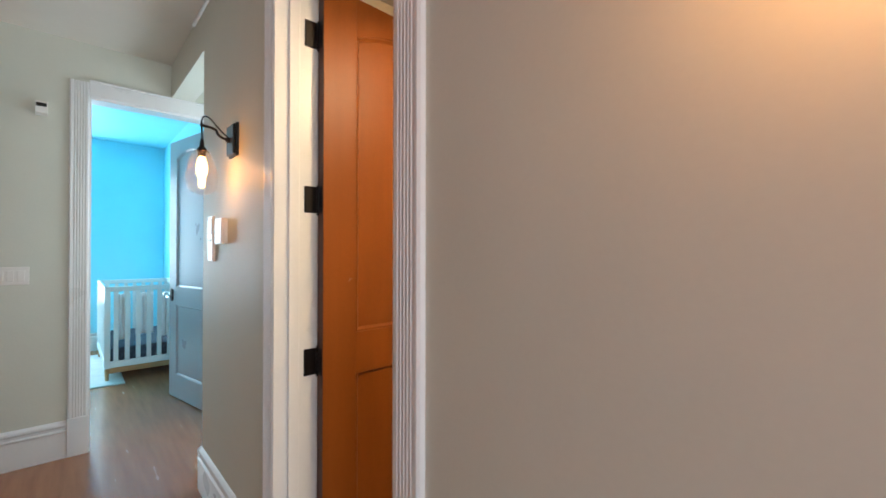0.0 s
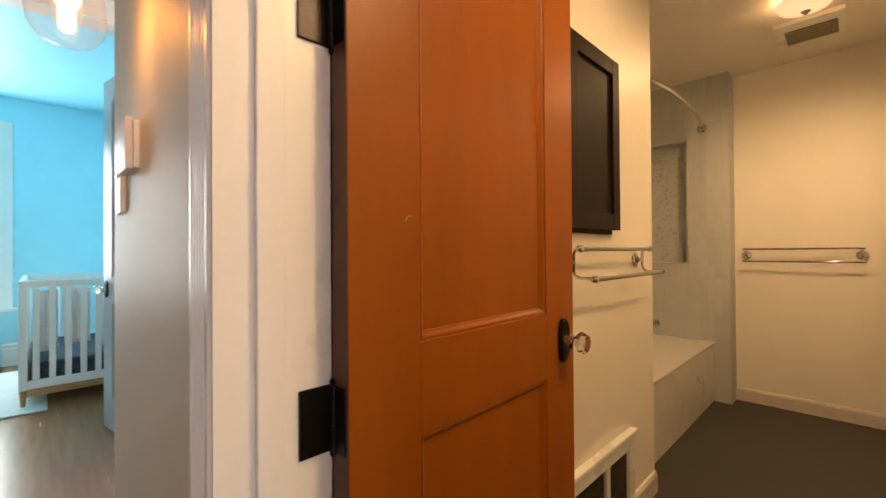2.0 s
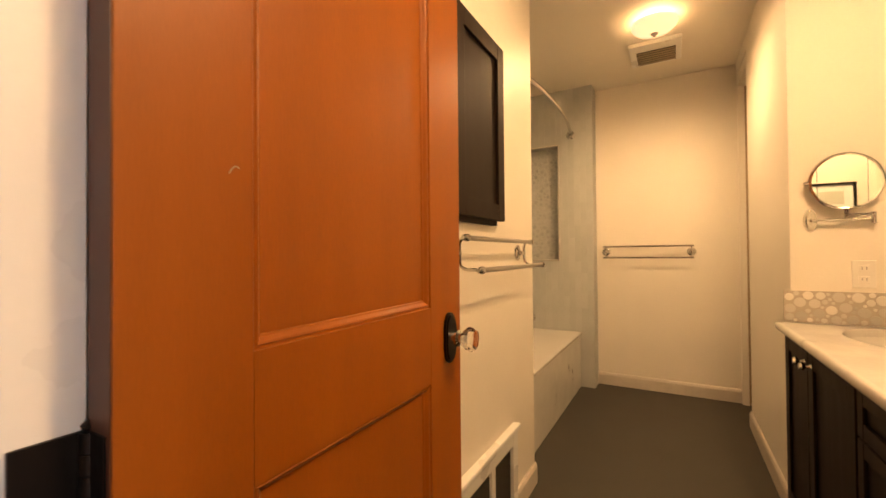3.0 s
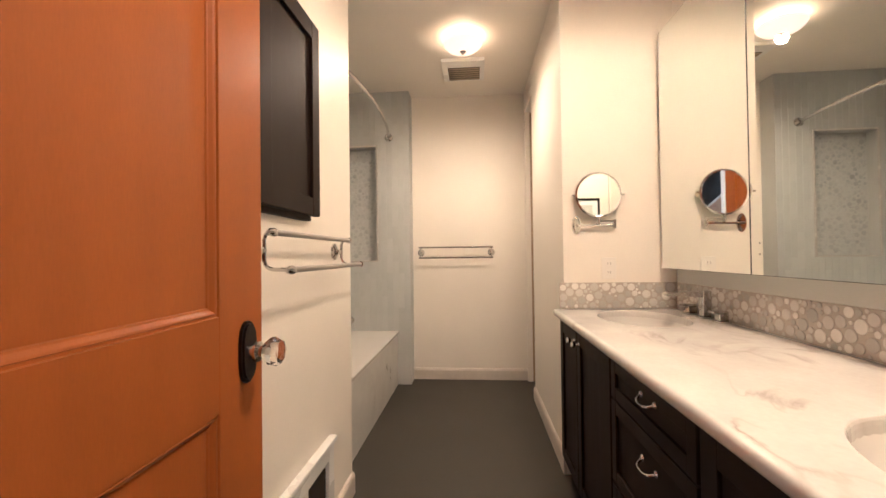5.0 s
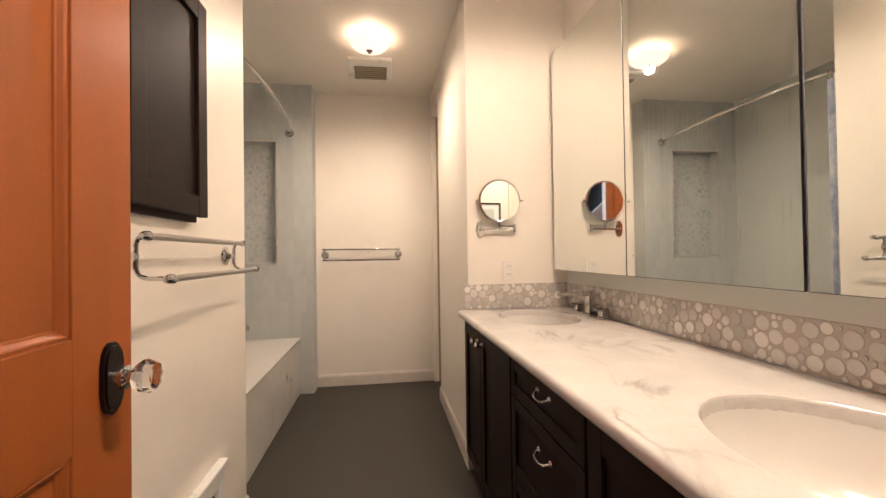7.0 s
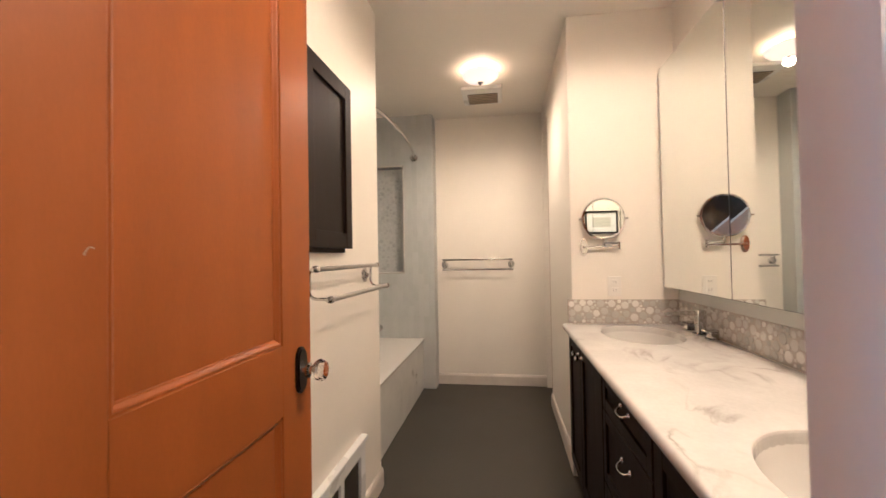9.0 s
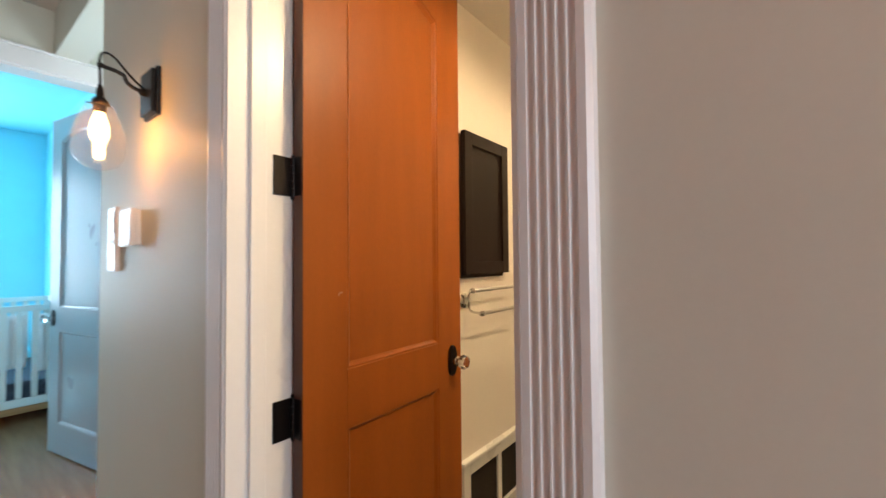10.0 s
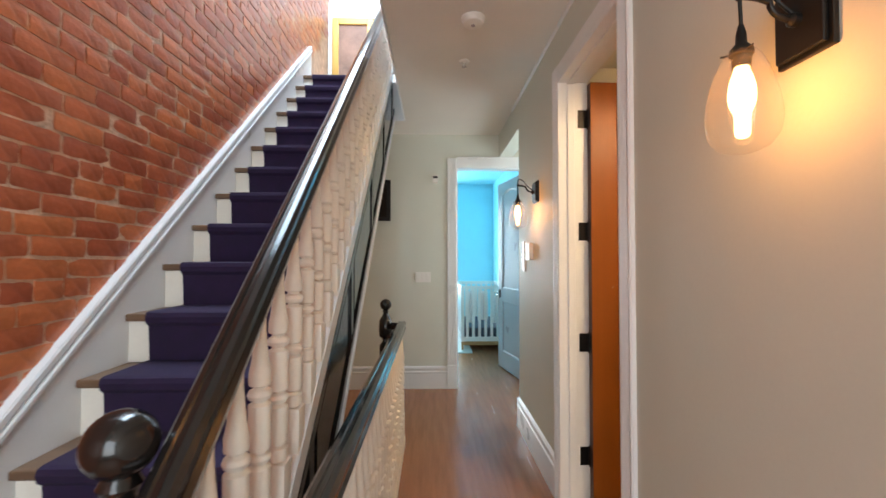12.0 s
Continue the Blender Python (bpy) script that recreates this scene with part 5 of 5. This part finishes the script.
for x in (0.015, CW - 0.015):
    part("side_rail", boxes((x - 0.015, x + 0.015, 0.05, CL - 0.05, CH - 0.05, CH, 0.005)), M_TRIM, cot)
    part("side_rail", boxes((x - 0.015, x + 0.015, 0.05, CL - 0.05, 0.145, 0.21, 0.005)), M_TRIM, cot)
    for k in range(14):
        y = 0.05 + (CL - 0.1) * (k + 0.5) / 14
        part("slat", boxes((x - 0.008, x + 0.008, y - 0.018, y + 0.018, 0.211, CH - 0.051, 0.002)), M_TRIM, cot)
part("base_frame", boxes((0.02, CW - 0.02, 0.02, CL - 0.02, 0.085, 0.14, 0.004)), M_CRIBWOOD, cot, "honey wood base frame")
mt = solid("crib_mattress", boxes((0.42, 1.05, 5.68, 6.91, 0.141, 0.34, 0.02)), M_NAVY, "navy patterned crib mattress", "mattress")
for x, w, z0 in ((0.46, 0.12, 0.42), (0.62, 0.16, 0.46), (0.84, 0.12, 0.41)):
    bm = bmesh.new()
    n = 12
    g = [[bm.verts.new((x + w * i / n, 5.68 + 0.012 * math.sin(i * 1.3), z0 + (0.90 - z0) * k / 8)) for i in range(n + 1)] for k in range(9)]
    for k in range(8):
        for i in range(n):
            bm.faces.new((g[k][i], g[k][i + 1], g[k + 1][i + 1], g[k + 1][i]))
    cloth = solid("baby_blanket", bm, M_SHEET, "pale cotton blanket hung inside the crib", "blanket", group="crib blankets", smooth=True)
    cloth.modifiers.new("thickness", "SOLIDIFY").thickness = 0.006
rug = boxes((-0.55, 0.52, 5.47, 7.1, 0.001, 0.016, 0.005))
solid("area_rug", rug, M_RUG, "pale woven rug on the bedroom floor", "rug")
WX0, WX1, WZ0, WZ1 = -0.66, 0.17, 0.62, 2.50
wi = thing("window_1", (0, 0, 0), "tall white double-hung bedroom window", "window", kind="structure")
part("casing", boxes((WX0 - 0.1, WX0, 7.475, 7.5, WZ0, WZ1 + 0.1, 0.004), (WX1, WX1 + 0.1, 7.475, 7.5, WZ0, WZ1 + 0.1, 0.004), (WX0, WX1, 7.476, 7.5, WZ1, WZ1 + 0.1, 0.004)), M_TRIM, wi)
part("sill", boxes((WX0 - 0.13, WX1 + 0.13, 7.43, 7.5, WZ0 - 0.035, WZ0 - 0.002, 0.006)), M_TRIM, wi)
for y, z0, z1 in ((7.53, WZ0, 1.56), (7.56, 1.52, WZ1)):
    sh = part("sash", boxes((WX0, WX0 + 0.05, y, y + 0.028, z0, z1), (WX1 - 0.05, WX1, y, y + 0.028, z0, z1), (WX0 + 0.05, WX1 - 0.05, y, y + 0.028, z0, z0 + 0.05), (WX0 + 0.05, WX1 - 0.05, y, y + 0.028, z1 - 0.04, z1)), M_TRIM, wi)
    pn = part("pane", boxes((WX0 + 0.05, WX1 - 0.05, y + 0.012, y + 0.015, z0 + 0.05, z1 - 0.04)), M_THIN, sh)
    pn.visible_shadow = False
ra = thing("radiator_cover", (0, 0, 0), "white radiator cover under the bedroom window", "radiator")
part("case", boxes((WX0 + 0.02, WX1 - 0.03, 7.33, 7.47, 0.0, 0.50, 0.005)), M_TRIM, ra)
part("grille", boxes((WX0 + 0.10, WX1 - 0.11, 7.322, 7.3295, 0.12, 0.42)), M_LILAC, ra, "grey pierced grille")
bm = bmesh.new()
for k in range(14):
    x = WX0 + 0.12 + k * 0.045
    box(bm, x, x + 0.012, 7.316, 7.3215, 0.13, 0.41)
part("grille_bars", bm, M_TRIM, ra)
baseboard("baseboard_bedroom", "white bedroom baseboard", [((WX1 + 0.02, 7.5), (1.13, 7.5), (0, -1))])
struct("backdrop", M_SKYGLOW, "overcast bright sky outside the bedroom window", "backdrop", (-4, 4, 10.4, 10.5, -1, 7))

# tiles of the alcove's end wall, and discs in its niche
TILES = {}


def tile_mesh(height):
    """One 5 cm wide wall tile of the given height."""
    key = round(height, 3)
    if key not in TILES:
        TILES[key] = mesh_of("tile", boxes((-0.002, 0.0, 0.0006, 0.0494, 0.0008, key - 0.0008, 0.0006)), M_WALLTILE)
    return TILES[key]


end_wall = bpy.data.objects["wall_tub_end"]
for i in range(19):
    y = 1.832 + i * 0.05
    for k in range(8):
        z = 0.467 + k * 0.30 - (0.1 if i % 2 else 0.0)
        lo, hi = max(z, 0.467), min(z + 0.30, ZB - 0.002)
        if y + 0.05 > 2.108 and y < 2.594:
            if lo < 1.067 < hi:
                hi = 1.067
            elif lo < 2.083 < hi:
                lo = 2.083
            elif lo >= 1.067 and hi <= 2.083:
                continue
        if y < 2.775 and hi - lo > 0.01:
            ob = new("tile", tile_mesh(hi - lo))
            ob.parent = end_wall
            ob.matrix_basis = Matrix.Translation((4.23, y, lo))
M_NICHE = surface("grey_marble_disc", (0.45, 0.465, 0.46), 0.18, bump=0.0, var=0.2, scale=9)
vary(M_NICHE, 0.08)
part("niche_back", boxes((4.3185, 4.3195, 2.1225, 2.5795, 1.081, 2.069)), M_TILEBED, end_wall, "grey grout behind the niche discs")
part("niche_trim", boxes((4.220, 4.232, 2.108, 2.1215, 1.067, 2.083, 0.002), (4.220, 4.232, 2.5805, 2.594, 1.067, 2.083, 0.002), (4.221, 4.232, 2.1215, 2.5805, 1.067, 1.0795, 0.002), (4.221, 4.232, 2.1215, 2.5805, 2.0705, 2.083, 0.002)), M_STONE, end_wall, "pale stone edging of the niche")
rng = random.Random(5)
nb = bmesh.new()
for x, z, r in discs(0.45, 0.98, 2500):
    lathe(nb, [(1.0, 0), (1.0, 0.6), (0.93, 1.0), (0, 1.0)], 10, Matrix(((0, 0, -1, 4.3185), (-1, 0, 0, 2.575), (0, 1, 0, 1.085), (0, 0, 0, 1))) @ Matrix.LocRotScale((x, z, 0), None, (r, r, 0.002)))
ob = part("niche_discs", nb, M_NICHE, end_wall, "round stone discs lining the niche")
tagged(ob, kind="stuff")

# ---- bricks, last ----
BZ = 0.070
rng = random.Random(3)


def brick_mesh(w):
    """A hand-made brick: uneven rounded face, worn corners."""
    bm = bmesh.new()
    ny, nz, h = 5, 3, 0.0625
    face = []
    for i in range(ny + 1):
        col = []
        for k in range(nz + 1):
            u, v = 2 * i / ny - 1, 2 * k / nz - 1
            rim = abs(u) > 0.99 or abs(v) > 0.99
            corner = abs(u) > 0.99 and abs(v) > 0.99
            y, z = u * w / 2 * (0.985 if corner else 1.0), v * h / 2 * (0.95 if corner else 1.0)
            col.append(bm.verts.new((rng.uniform(-0.0007, 0.0007) - (0.0016 if rim else 0.0) - (0.0015 if corner else 0.0), y + rng.uniform(-0.003, 0.003), z + rng.uniform(-0.0028, 0.0028))))
        face.append(col)
    for i in range(ny):
        for k in range(nz):
            bm.faces.new((face[i][k], face[i + 1][k], face[i + 1][k + 1], face[i][k + 1]))
    ring = [face[i][0] for i in range(ny + 1)] + [face[ny][k] for k in range(1, nz + 1)] + [face[i][nz] for i in range(ny - 1, -1, -1)] + [face[0][k] for k in range(nz - 1, 0, -1)]
    back = [bm.verts.new((-0.03, v.co.y, v.co.z)) for v in ring]
    for i in range(len(ring)):
        k = (i + 1) % len(ring)
        bm.faces.new((ring[i], ring[k], back[k], back[i]))
    me = mesh_of("brick", bm, M_BRICK, True)
    return me


LONG = [brick_mesh(w) for w in (0.196, 0.203, 0.206, 0.199, 0.192, 0.204, 0.201, 0.188, 0.206, 0.198)]
HEAD = [brick_mesh(0.098) for _ in range(4)]
wall_b = bpy.data.objects["wall_brick"]
verts, faces, made = [], [], 0
for row in range(1, 80):
    z = row * BZ + 0.035
    header = row % 6 == 0
    step = 0.104 if header else 0.209
    y = -2.48 + (0.5 * step if row % 2 else 0.0) + rng.uniform(-0.05, 0.05)
    while y < 4.30:
        if z > nose(y) + 0.06:
            me = rng.choice(HEAD if header else LONG)
            m = Matrix.Translation((X0 + 0.0058 + rng.uniform(-0.002, 0.003), min(y, 4.28), z + rng.uniform(-0.003, 0.003))) @ pose(0, 0, 0, rng.uniform(-1.4, 1.4), rng.uniform(-1.2, 1.2), rng.uniform(-0.7, 0.7))
            if 0.35 < y < 2.6 and 0.6 < z < nose(y) + 1.6 and made < 300:
                ob = new("brick", me)
                ob.parent = wall_b
                ob.matrix_basis = m
                made += 1
            else:
                k = len(verts)
                verts.extend(tuple(m @ v.co) for v in me.vertices)
                faces.extend(tuple(k + i for i in q.vertices) for q in me.polygons)
        y += step * rng.uniform(0.985, 1.02)
me = bpy.data.meshes.new("brick_field")
me.from_pydata(verts, [], faces)
me.materials.append(M_BRICK)
me.polygons.foreach_set("use_smooth", [True] * len(me.polygons))
me.set_sharp_from_angle(angle=radians(38))
ob = new("brick_field", me)
ob.parent = wall_b
tagged(ob, "further courses of the same brick", kind="stuff")
